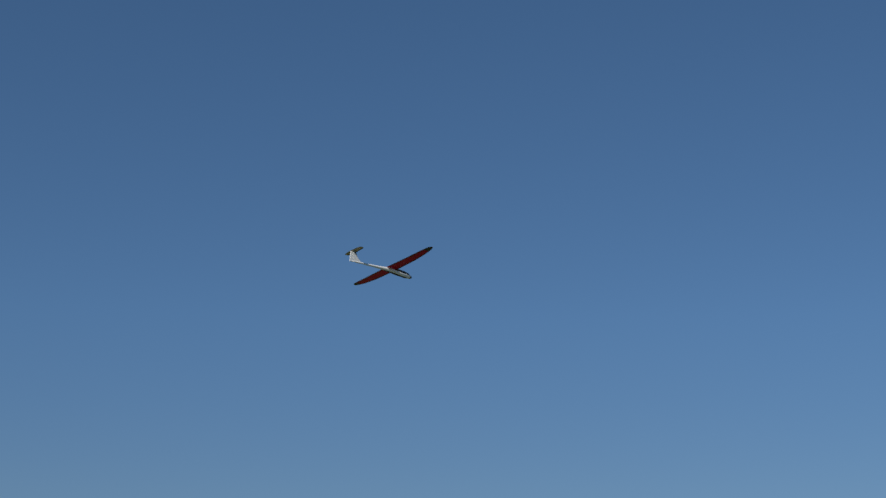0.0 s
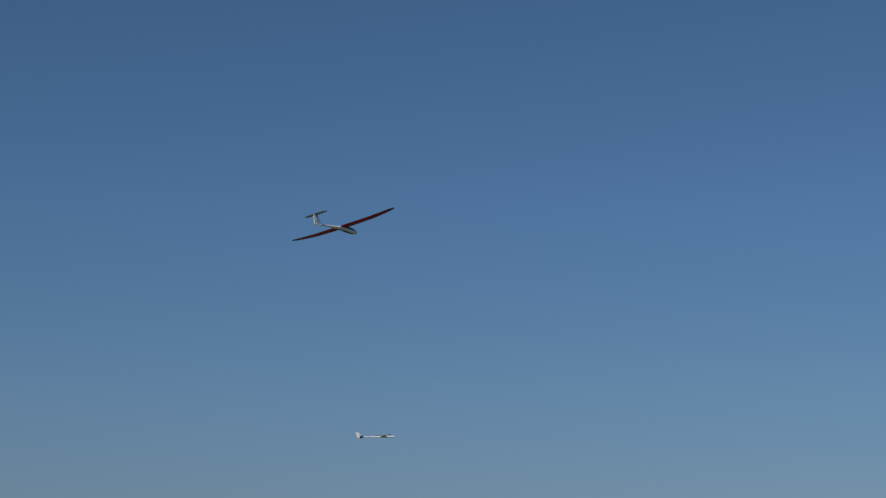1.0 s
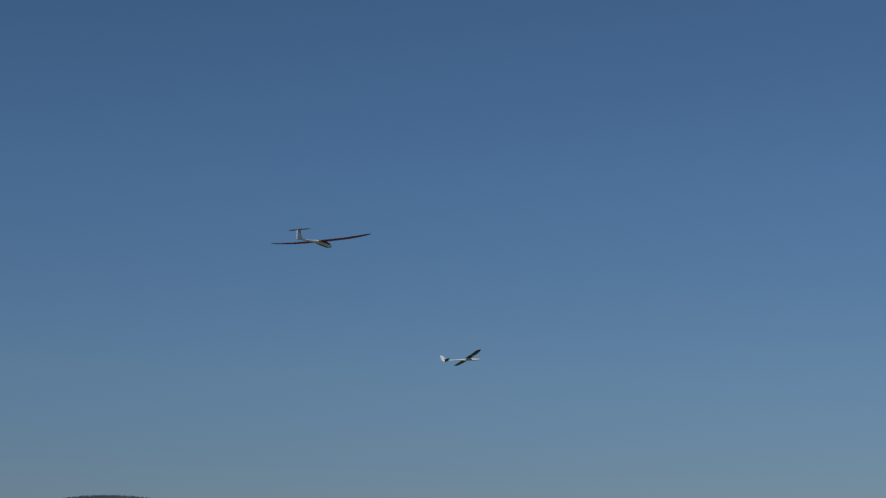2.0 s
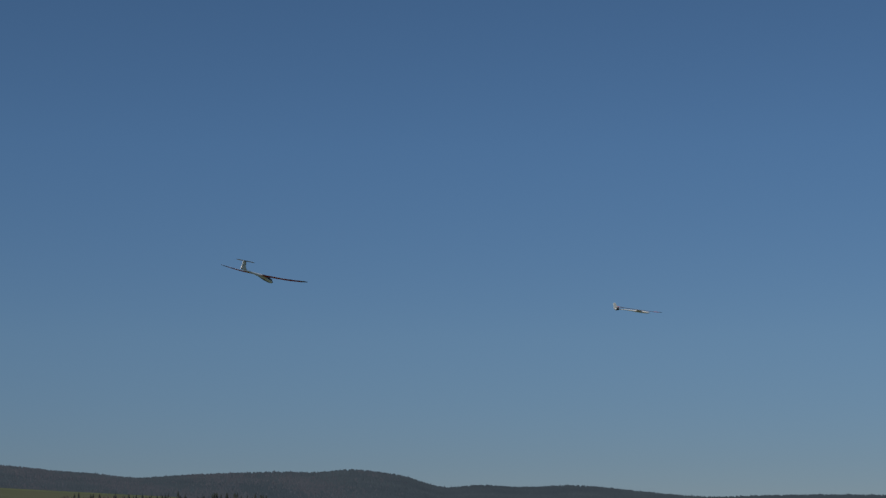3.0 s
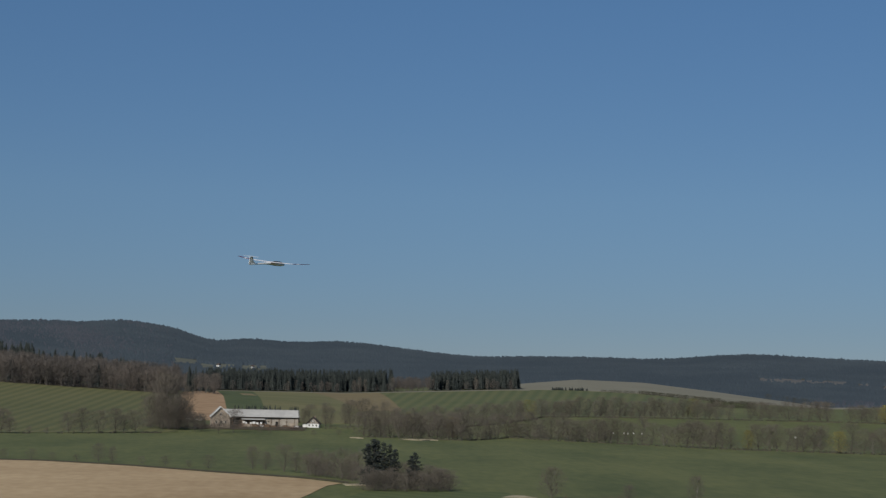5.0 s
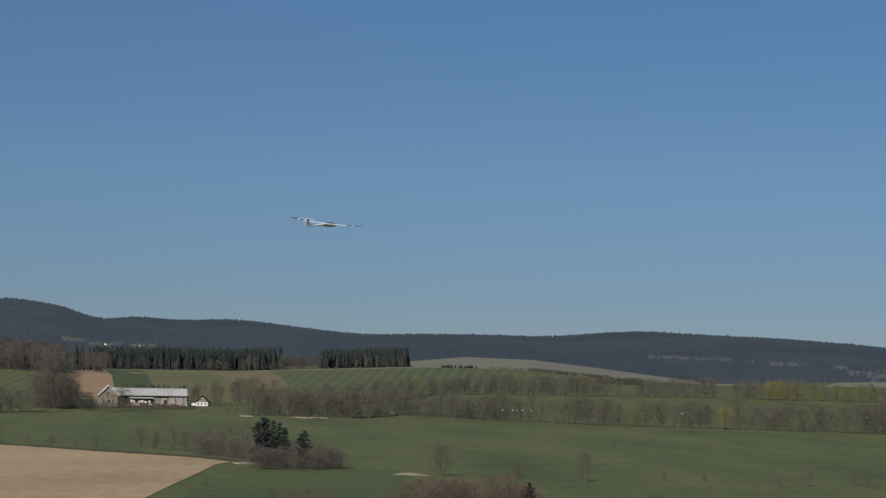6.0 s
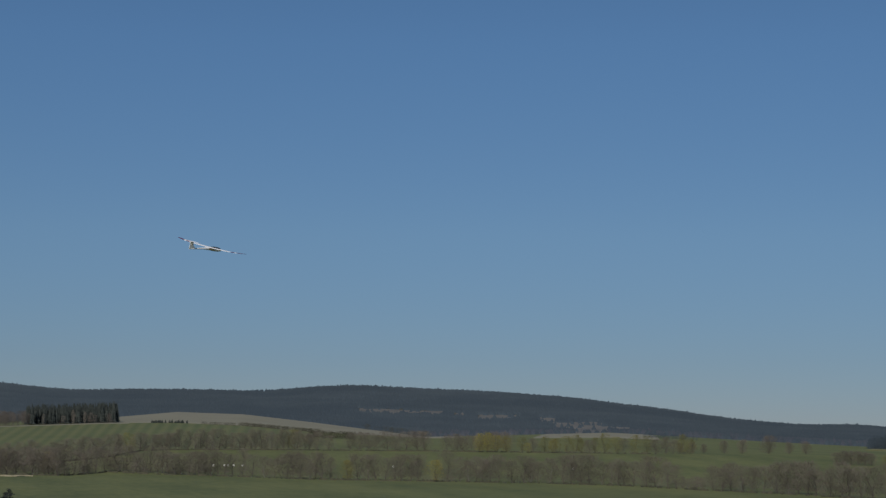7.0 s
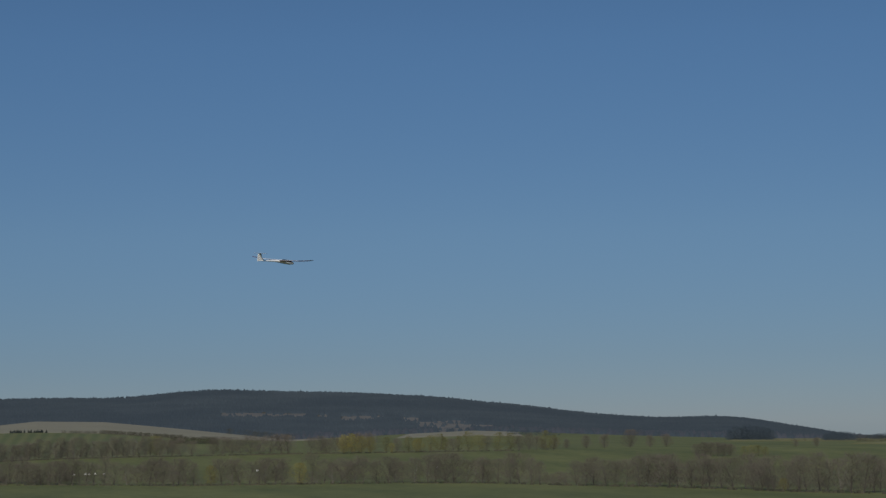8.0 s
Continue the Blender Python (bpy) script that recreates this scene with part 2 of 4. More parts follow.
KNOLLS = [(-6.7, 8, 0.8), (-4.05, -6, 0.5), (-5.15, 4, 0.5), (-2.75, 8, 0.7), (-7.8, -5, 0.6), (12.0, 4, 0.8), (-14.7, 4, 0.8), (-13.2, -4, 0.6), (25.5, -3, 1.0), (28.2, 4, 0.8), (2.3, 2.2, 1.5), (7.5, 1.5, 0.9), (22.5, 2, 1.1)]


def land(bearing, r):
    """Height of the ground at a bearing (degrees, array) and a distance r."""
    bearing, r = np.broadcast_arrays(np.asarray(bearing, float), np.asarray(r, float))
    crest = -23.5 + sum(h * np.exp(-0.5 * ((bearing - c) / 1.9) ** 2) for c, h in SUMMITS)
    crest += sum(h * np.exp(-0.5 * ((bearing - c) / w) ** 2) for c, h, w in KNOLLS)
    front = np.clip((np.abs(bearing - 5) - 30) / 20, 0, 1)          # all round behind the camera: gentle country
    rings = [(0, 22.4), (12, 21.4), (60, 14.0), (130, 7.0), (220, 2.2), (320, 0.0), (900, 0.0)]
    rr = [q for q, _ in rings] + list(RINGS) + [4300, 5200]
    zz = [np.full(bearing.shape, float(z)) for _, z in rings]
    zz += [np.interp(bearing, BEARINGS, v) * (1 - front) + 8 * front for v in RINGS.values()]
    zz += [crest * (1 - front) + 25 * front, (crest - 45) * (1 - front) + 20 * front]
    out = np.zeros(bearing.shape)
    for i in range(len(rr) - 1):
        k = (r >= rr[i]) & (r <= rr[i + 1])
        f = (r - rr[i]) / (rr[i + 1] - rr[i])
        if rr[i] == 2800:
            f = np.clip(f, 0, 1) ** 1.15
        out = np.where(k, zz[i] * (1 - f) + zz[i + 1] * f, out)
    return out


def at(bearing, r):
    b = radians(bearing)
    return r * math.sin(b), r * math.cos(b), float(land(bearing, r))


def ground_z(x, y):
    return float(land(math.degrees(math.atan2(x, y)), math.hypot(x, y)))


def mesh_from(name, verts, faces, materials, smooth=False):
    me = bpy.data.meshes.new(name)
    me.from_pydata([tuple(v) for v in np.asarray(verts).tolist()] if not isinstance(verts, list) else verts, [], faces)
    for m in materials:
        me.materials.append(m)
    if smooth:
        me.polygons.foreach_set("use_smooth", [True] * len(me.polygons))
    me.update()
    return me


def sheet(name, us, vs, fn, material, label, lift=0.0, kind="structure"):
    """A grid of ground: fn(u, v) gives bearing and distance."""
    verts, faces = [], []
    for v in vs:
        for u in us:
            b, r = fn(u, v)
            x, y, z = at(b, r)
            verts.append((x, y, z + lift))
    w = len(us)
    for j in range(len(vs) - 1):
        for i in range(w - 1):
            faces.append((j * w + i, j * w + i + 1, (j + 1) * w + i + 1, (j + 1) * w + i))
    # the rim goes down into the ground
    h = len(vs)
    rim = [i for i in range(w)] + [j * w + w - 1 for j in range(1, h)] + [(h - 1) * w + i for i in range(w - 2, -1, -1)] + [j * w for j in range(h - 2, 0, -1)]
    k = len(verts)
    verts += [(verts[i][0], verts[i][1], verts[i][2] - lift - 0.3) for i in rim]
    for i in range(len(rim)):
        j = (i + 1) % len(rim)
        faces.append((rim[j], rim[i], k + i, k + j))
    return tagged(new(name, mesh_from(name, verts, faces, [material])), label, "field" if name != "ground" else "ground", kind=kind)


def make_ground():
    bs = list(np.concatenate([np.arange(-180, -26, 4.0), np.arange(-26, 38, 0.5), np.arange(38, 181, 4.0)]))
    if bs[-1] < 180:
        bs.append(180.0)
    rs = [0.0, 4, 8, 12, 20, 35, 60, 90, 130, 170, 220, 270, 320, 400, 500, 600, 700, 800, 860, 900, 950, 1000, 1060, 1130, 1200,
          1300, 1400, 1500, 1600, 1750, 1900, 2000, 2150, 2300, 2400, 2500, 2650, 2800, 2950, 3150, 3400, 3700, 4000, 4300, 4600, 4950]
    B, R = np.meshgrid(bs, rs)
    Z = land(B, R)
    X, Y = R * np.sin(np.radians(B)), R * np.cos(np.radians(B))
    verts = np.stack([X, Y, Z], -1).reshape(-1, 3)
    w, faces = len(bs), []
    for j in range(len(rs) - 1):
        for i in range(w - 1):
            faces.append((j * w + i, j * w + i + 1, (j + 1) * w + i + 1, (j + 1) * w + i))
    me = mesh_from("ground", verts, faces, [M_MEADOW, M_HILL_FLOOR], True)
    mid = [rs[j] >= 2500 for j in range(len(rs) - 1) for _ in range(w - 1)]
    me.polygons.foreach_set("material_index", [int(v) for v in mid])
    tagged(new("ground", me), "green valley meadows reaching to wooded hills", "ground", kind="structure")


def quad(a0, a1, b0, b1, r0, r1):
    """Bearing from a0..a1 at distance r0 to b0..b1 at r1."""
    def fn(u, v):
        return (a0 + (a1 - a0) * u) * (1 - v) + (b0 + (b1 - b0) * u) * v, r0 + (r1 - r0) * v
    return fn


def lin(n):
    return [i / n for i in range(n + 1)]


def rows_uv(ob, across):
    """Gives a field metres across its rows, which swing a little to follow the slope."""
    me = ob.data
    uv = me.uv_layers.new(name="rows")
    for lp in me.loops:
        x, y, z = me.vertices[lp.vertex_index].co
        r = math.hypot(x, y)
        uv.data[lp.index].uv = (float(across(math.degrees(math.atan2(x, y)), r)), r)


def lane_r(b):
    return float(np.interp(b, [-16, -13.3, -10.3, -8, -6.2, -5], [800, 818, 850, 868, 891, 905]))


def make_fields():
    top_b, top_r = [-16, -13, -11.4, -8.9, -6.4, -3.9, -1.3, 0], [400, 537, 576, 569, 544, 512, 488, 467]
    side_r, side_b = [300, 338, 390, 419, 462, 467], [-4.2, -2.54, -1.47, -0.96, -0.35, 0]

    def brown(u, v):
        r = 300 + v * (np.interp(-16 + 16 * u, top_b, top_r) - 300)
        return -16 + u * (np.interp(r, side_r, side_b) + 16), r
    sheet("field_1", lin(60), lin(14), brown, M_SOIL, "pale brown tilled field on the valley floor", 0.10)
    sheet("bank_1", lin(60), lin(2), lambda u, v: (-16 + 16.2 * u, float(np.interp(-16 + 16 * u, top_b, top_r)) + 1 + 7 * v), M_BANK, "dark overgrown bank behind the tilled field", 0.16)
    sheet("field_2", lin(24), lin(8), quad(-2.2, 7.0, 0.9, 5.0, 310, 442), M_ROWS_N, "striped green meadow beside the tilled field", 0.08)
    sheet("field_3", lin(20), lin(16), lambda u, v: (-17 + 12.05 * u, lane_r(-17 + 12.05 * u) + 4 + v * (1386 - lane_r(-17 + 12.05 * u))), M_ROWS_L, "striped yellow-green field below the wood", 0.20)
    sheet("wood_floor_1", lin(40), lin(10), quad(-15.6, -5.1, -15.6, -5.3, 1386, 1530), M_BANK, "dark leaf litter under the bare wood", 0.35)
    sheet("field_4", lin(8), lin(14), quad(-5.0, -3.45, -4.75, -3.86, 1040, 1900), M_PLOT_B, "small brown ploughed plot", 0.22)
    sheet("field_5", lin(8), lin(14), quad(-3.45, -2.3, -3.86, -2.79, 1040, 1900), M_PLOT_G, "dark green crop plot", 0.22)
    sheet("field_6", lin(12), lin(14), quad(-2.3, 1.75, -2.79, 1.05, 1040, 1900), M_PLOT_T, "olive stubble plot behind the farm", 0.22)
    sheet("field_13", lin(8), lin(14), quad(0.5, 1.74, -1.0, 1.04, 1250, 1890), M_PLOT_S, "brown stubble beside the crop rows", 0.30)
    sheet("field_14", lin(4), lin(3), quad(-3.05, -2.62, -3.15, -2.8, 1560, 1680), M_PLOT_S, "bare patch in the green crop plot", 0.30)
    sheet("verge_2", lin(40), lin(2), quad(-4.8, 5.6, -4.8, 5.6, 1868, 1903), M_PALE, "pale dry grass verge before the spruces", 0.45)
    sheet("verge_3", lin(16), lin(2), quad(-12.9, -11.1, -12.7, -11.3, 1330, 1346), M_PALE, "pale dry grass strip below the wood", 0.35)
    crop = sheet("field_7", lin(30), lin(14), quad(1.75, 11.6, 1.05, 11.2, 1140, 1900), M_ROWS_R, "green field with young crop rows", 0.22)
    rows_uv(crop, lambda b, r: 26.2 * (b - np.interp(b, [2.8, 4.5, 8.3], [1.15, 0.85, 0.35]) * math.log(r / 1140) / 0.51))
    sheet("field_8", lin(44), lin(20), quad(4.6, 15.5, 4.6, 15.2, 1910, 2430), M_PALE, "pale fallow field on a low rise", 0.4)
    sheet("field_9", lin(16), lin(8), quad(-24, -11.5, -24, -11.6, 1750, 2420), M_SLOPE, "pasture on the slope above the wood", 0.25)
    sheet("field_10", lin(12), lin(6), quad(17.7, 21.5, 18.1, 21.3, 1820, 2440), M_PALE, "pale fallow field at the foot of the hill", 0.25)
    sheet("field_11", lin(12), lin(6), quad(27.5, 34, 28.0, 34, 1500, 1880), M_PLOT_T, "straw-coloured field before the hill wood", 0.25)
    sheet("field_12", lin(8), lin(4), quad(31.2, 35, 31.6, 35, 1300, 1420), M_PLOT_T, "straw-coloured strip of stubble", 0.22)
    sheet("verge_1", lin(60), lin(2), quad(8.5, 21.5, 8.2, 21.6, 404, 406), M_DRY, "thin strip of dry grass across the meadow", 0.06)
    sheet("yard_1", lin(20), lin(4), quad(-4.4, -1.2, -4.5, -1.1, 944, 982), M_BANK, "bare brown farmyard before the barn", 0.25)
    sheet("path_1", lin(10), lin(2), quad(0.1, 0.9, 0.0, 0.85, 458, 465), M_TRACK, "pale gravel track by the pines", 0.14)
    sheet("path_2", lin(10), lin(2), lambda u, v: (1.68 + 1.17 * u, 856 + 4 * math.sin(9 * u) + v * (4 + 9 * math.sin(3.14 * u) * (1 + 0.4 * math.sin(23 * u)))), M_TRACK, "pale gravel bank along the stream trees", 0.3)
    sheet("path_4", lin(6), lin(2), lambda u, v: (0.18 + 0.42 * u, 872 - 5 * u + v * (3 + 10 * math.sin(3.14 * u))), M_TRACK, "small pale gravel patch by the stream", 0.3)
    sheet("path_3", lin(6), lin(2), quad(4.8, 5.9, 5.1, 5.5, 421, 430), M_TRACK, "patch of bare pale soil in the meadow", 0.12)


make_ground()
make_fields()


# ---- parts ----
def part(name, me, parent, label="", place=None):
    ob = new(name, me)
    ob.parent = parent
    if place is not None:
        ob.matrix_basis = place
    return tagged(ob, label) if label else ob


def thing(name, m, label, category, group=""):
    ob = new(name)
    ob.empty_display_size = 0.2
    ob.matrix_basis = m
    return tagged(ob, label, category, group)


def bm_mesh(name, bm, *materials, smooth=False):
    me = bpy.data.meshes.new(name)
    bmesh.ops.recalc_face_normals(bm, faces=bm.faces)
    bm.to_mesh(me)
    bm.free()
    for m in materials:
        me.materials.append(m)
    if smooth:
        me.polygons.foreach_set("use_smooth", [True] * len(me.polygons))
    return me


def box(bm, x0, x1, y0, y1, z0, z1):
    r = bmesh.ops.create_cube(bm, size=1.0)
    bmesh.ops.transform(bm, matrix=Matrix.Translation(((x0 + x1) / 2, (y0 + y1) / 2, (z0 + z1) / 2)) @ Matrix.Diagonal((x1 - x0, y1 - y0, z1 - z0, 1)), verts=r["verts"])


def box_mesh(name, mat, *b):
    bm = bmesh.new()
    for q in b:
        box(bm, *q)
    return bm_mesh(name, bm, mat)


# ---- trees ----
def tube(verts, faces, p, q, r0, r1, sides=4):
    d = (q - p).normalized()
    u = d.orthogonal().normalized()
    w = d.cross(u)
    k = len(verts)
    for c, r in ((p, r0), (q, r1)):
        for i in range(sides):
            a = 2 * math.pi * i / sides
            verts.append(tuple(c + u * (r * math.cos(a)) + w * (r * math.sin(a))))
    for i in range(sides):
        j = (i + 1) % sides
        faces.append((k + i, k + j, k + sides + j, k + sides + i))


def bare_tree(seed, slender=1.0, twigs=1200, low=0.06, leafy=False, width=0.41, ragged=1.0, limbs=3, thick=1.0):
    """Meshes of a tree 1 m high: a tapering trunk with limbs, and a crown of thin twigs or small leaves that follows the limbs."""
    rng = random.Random(seed)
    tv, tf, cv, cf, ends = [], [], [], [], []
    width = width / slender
    lobes = [(rng.uniform(0, 6.28), rng.uniform(0.75, 1.2)) for _ in range(5)]

    def reach(z, a):
        """Radius of the crown at a height: a rounded dome with shallow lobes."""
        t = (z - low) / (1.0 - low)
        if t <= 0 or t >= 1:
            return 0.02
        t = t ** 0.8
        return width * (4 * t * (1 - t)) ** 0.5 * max(0.4, 0.95 + 0.16 * ragged * sum(k * math.cos(a - q + 5 * t) for q, k in lobes) / 2.5)
    q, d = Vector((0, 0, -0.03)), Vector((0, 0, 1))
    for i in range(7):
        d = (d + Vector((rng.gauss(0, .09), rng.gauss(0, .09), 0.12))).normalized()
        nq = q + d * 0.125
        r = 0.016 * (1 - i / 7.4)
        tube(tv, tf, q, nq, r, 0.016 * (1 - (i + 1) / 7.4), 4)
        q = nq
        if q.z > max(low, 0.10) * 0.9:
            for _ in range(limbs):
                az = rng.uniform(0, 6.28)
                out = Vector((math.cos(az), math.sin(az), rng.uniform(0.7, 1.6))).normalized()
                p = q.copy()
                full = max(0.12, reach(min(q.z + 0.15, 0.9), az) * rng.uniform(0.9, 1.3))
                rr = r * 0.32
                for k in range(2):
                    out = (out + Vector((rng.gauss(0, .12), rng.gauss(0, .12), rng.gauss(.12, .1)))).normalized()
                    np_ = p + out * (full / 2)
                    if np_.z > 0.97:
                        break
                    tube(tv, tf, p, np_, max(rr * (1 - k / 3), .0012), max(rr * (1 - (k + 1) / 3), .0007), 3)
                    p = np_
                    ends.append((p.copy(), out.copy()))
    for i in range(twigs):
        if i % 4 == 0 and ends:
            p, d = rng.choice(ends)
            p = p + Vector((rng.gauss(0, .045), rng.gauss(0, .045), rng.gauss(0, .045)))
        else:
            z, az = low + (0.97 - low) * rng.random() ** 0.9, rng.uniform(0, 6.28)
            u = rng.random() ** 0.55 * rng.uniform(0.9, 1.12)
            p = Vector((math.cos(az), math.sin(az), 0)) * (reach(z, az) * u) + Vector((0, 0, z))
            d = Vector((math.cos(az) * u * 0.8, math.sin(az) * u * 0.8, 0.9))
        v = (Vector((rng.gauss(0, 1), rng.gauss(0, 1), rng.gauss(0.5, 0.7))).normalized() * 0.75 + d).normalized()
        k = len(cv)
        if leafy:
            s = rng.uniform(0.008, 0.018)
            u = v.orthogonal().normalized()
            u = Matrix.Rotation(rng.uniform(0, 6.28), 3, v) @ u * s
            c = p + v * rng.uniform(0.0, 0.05)
            cv += [tuple(c + u), tuple(c + v * s), tuple(c - u), tuple(c - v * s)]
            cf.append((k, k + 1, k + 2, k + 3))
        else:
            ln = rng.uniform(0.07, 0.17)
            u = v.orthogonal().normalized()
            u = Matrix.Rotation(rng.uniform(0, 6.28), 3, v) @ u
            wd = rng.uniform(0.0012, 0.0024) * thick
            cv += [tuple(p + u * wd), tuple(p - u * wd), tuple(p + v * ln + Vector((rng.gauss(0, .012), rng.gauss(0, .012), 0)))]
            cf.append((k, k + 1, k + 2))
    top = sorted(v[2] for v in cv)[int(len(cv) * 0.998)]
    tv = [(x / top, y / top, z / top) for x, y, z in tv]
    cv = [(x / top, y / top, z / top) for x, y, z in cv]
    return (tv, tf), (cv, cf)


def spruce_shape(seed, tiers=7, sides=8, width=0.17, low=0.06):
    rng = random.Random(seed)
    v, f = [], []
    for t in range(tiers):
        z0 = low + (1 - low) * t / tiers * 0.93
        z1 = min(1.0, z0 + (1 - low) / tiers * 1.9)
        r = width * (1 - (t / tiers) ** 1.15) + 0.012
        k = len(v)
        v.append((rng.gauss(0, .006), rng.gauss(0, .006), z1))
        for i in range(sides * 2):
            a = math.pi * i / sides + rng.uniform(-.15, .15)
            q = r * (rng.uniform(0.85, 1.2) if i % 2 else rng.uniform(0.45, 0.7))
            v.append((q * math.cos(a), q * math.sin(a), z0 + rng.uniform(-.02, .02) + (0.025 if i % 2 == 0 else 0)))
        for i in range(sides * 2):
            f.append((k, k + 1 + i, k + 1 + (i + 1) % (sides * 2)))
    return v, f


def pine_shape(seed, width, low):
    """Meshes of a conifer 1 m high: a straight trunk with whorls of uneven boughs, each carrying small tufts."""
    rng = random.Random(seed)
    tv, tf, cv, cf = [], [], [], []
    lean = Vector((rng.gauss(0, .03), rng.gauss(0, .03), 1))
    for i in range(8):
        tube(tv, tf, lean * (i / 8 - 0.02), lean * ((i + 1) / 8 - 0.02), 0.016 * (1 - i / 8.6), 0.016 * (1 - (i + 1) / 8.6), 5)
    z = low
    while z < 0.98:
        t = (z - low) / (1 - low)
        for _ in range(rng.randint(4, 6)):
            az = rng.uniform(0, 6.28)
            ln = (width * (1 - t ** 1.6) ** 0.8 * min(1.0, 0.5 + t * 1.5) + 0.02) * rng.choice((0.4, 0.65, 0.9, 1.05, 1.3))
            d = Vector((math.cos(az), math.sin(az), rng.uniform(0.1, 0.5) - 0.35 * (1 - t)))
            p0 = lean * z
            tube(tv, tf, p0, p0 + d * ln, 0.004, 0.0015, 3)
            for _ in range(int(8 + 110 * ln)):
                u = rng.uniform(0.25, 1.05)
                c = p0 + d * (ln * u) + Vector((rng.gauss(0, .014), rng.gauss(0, .014), rng.gauss(.004, .013)))
                a = Vector((rng.gauss(0, 1), rng.gauss(0, 1), rng.gauss(0, 1))).normalized()
                b = a.orthogonal().normalized() * rng.uniform(0.007, 0.013)
                a = a * rng.uniform(0.012, 0.024)
                k = len(cv)
                cv += [tuple(c + a), tuple(c + b), tuple(c - a), tuple(c - b)]
                cf.append((k, k + 1, k + 2, k + 3))
        z += rng.choice((0.025, 0.035, 0.05, 0.065))
    return (tv, tf), (cv, cf)


def merged(name, shapes, places, material, label, category):
    """One object of kind stuff out of many placed copies: places are (shape, x, y, z, width, height, turn)."""
    V, Fc, base = [], [], 0
    arr = [(np.array(v), f) for v, f in shapes]
    for s, x, y, z, w, h, turn in places:
        v, f = arr[s]
        c, q = math.cos(turn), math.sin(turn)
        V.append(np.stack([(v[:, 0] * c - v[:, 1] * q) * w + x, (v[:, 0] * q + v[:, 1] * c) * w + y, v[:, 2] * h + z], -1))
        Fc += [tuple(i + base for i in t) for t in f]
        base += len(v)
    return tagged(new(name, mesh_from(name, np.concatenate(V), Fc, [material])), label, category, kind="stuff")


TREES = [bare_tree(11, 1.1, 1900), bare_tree(12, 1.3, 1800), bare_tree(13, 1.0, 1950), bare_tree(14, 1.45, 1650), bare_tree(15, 1.2, 1850), bare_tree(16, 0.95, 1950)]
LEAFY = [bare_tree(31, 0.9, 1400, leafy=True), bare_tree(32, 1.05, 1300, leafy=True)]
BUSHES = [bare_tree(41, 0.75, 1700, low=0.01, thick=1.3, limbs=2), bare_tree(42, 0.7, 1700, low=0.01, thick=1.3, limbs=2)]
WOOD = [bare_tree(71, 1.25, 430, low=0.22, limbs=1, thick=2.3), bare_tree(72, 1.5, 400, low=0.28, limbs=1, thick=2.3), bare_tree(73, 1.1, 460, low=0.18, limbs=1, thick=2.3), bare_tree(74, 1.7, 380, low=0.25, limbs=1, thick=2.3)]
SCRUB = [bare_tree(75, 0.9, 150, low=0.01, limbs=0, thick=3.4), bare_tree(76, 0.8, 150, low=0.01, limbs=0, thick=3.4), bare_tree(77, 1.0, 150, low=0.01, limbs=0, thick=3.4)]
SPRUCES = [spruce_shape(51, 11, 6, 0.15), spruce_shape(52, 12, 6, 0.13), spruce_shape(53, 10, 6, 0.17)]
PINES = [pine_shape(61, 0.19, 0.08), pine_shape(62, 0.17, 0.05), pine_shape(63, 0.21, 0.12)]


def tree_kind(shape, crown_mat, trunk_mat, tag):
    (tv, tf), (cv, cf) = shape
    return (mesh_from(tag + "_trunk", tv, tf, [trunk_mat]), mesh_from(tag + "_crown", cv, cf, [crown_mat]))


BARE_MESH = [tree_kind(s, M_TWIG, M_BARK, "bare_tree") for s in TREES]
ROUND_MESH = [tree_kind(bare_tree(81, 0.80, 1900, low=0.10, thick=1.5), M_TWIG, M_BARK, "round_tree"), tree_kind(bare_tree(82, 0.72, 1900, low=0.12, thick=1.5), M_TWIG, M_BARK, "round_tree"), tree_kind(bare_tree(83, 0.9, 1900, low=0.08, thick=1.5), M_TWIG, M_BARK, "round_tree")]
DENSE_MESH = [tree_kind(bare_tree(k, w, 2600, low=0.03, thick=1.25), M_TWIG, M_BARK, "dense_tree") for k, w in ((91, 1.15), (92, 1.0))]
YELLOW_MESH = [tree_kind(q, M_YELLOW, M_BARK, "yellow_tree") for q in LEAFY]
BIRCH_MESH = [tree_kind(s, M_TWIG, M_BIRCH, "birch") for s in TREES[1:4]]
LEAF_MESH = [tree_kind(s, M_BUD, M_BARK, "leafing_tree") for s in LEAFY]
BUSH_MESH = [tree_kind(s, M_RED_TWIG, M_BARK, "bush") for s in BUSHES]
BROWN_BUSH_MESH = [tree_kind(s, M_TWIG, M_BARK, "shrub") for s in BUSHES]
tree_rng = random.Random(5)


def plant(name, meshes, bearing, r, h, label, group="", spread=1.0, category="tree"):
    x, y, z = at(bearing, r)
    tm, cm = tree_rng.choice(meshes)
    m = Matrix.Translation((x, y, z)) @ pose(0, 0, 0, 0, 0, tree_rng.uniform(0, 360))
    ob = thing(name, m, label, category, group)
    ob.scale = (h * spread, h * spread, h)
    part("trunk", tm, ob)
    part("crown", cm, ob)
    return ob


def near_row_r(b):
    return float(np.interp(b, [0, 2, 3.7, 5, 7.7, 11, 14.5, 18, 20.5, 22.7, 26, 29.4, 33], [895, 888, 868, 918, 884, 832, 818, 806, 783, 742, 698, 645, 610]))


def yard_r(b):
    return 944.0 if b < -0.9 else 985.0


def far_row_r(b):
    return float(np.interp(b, [2, 5, 6, 9, 26], [960, 1062, 1130, 1135, 1140]))


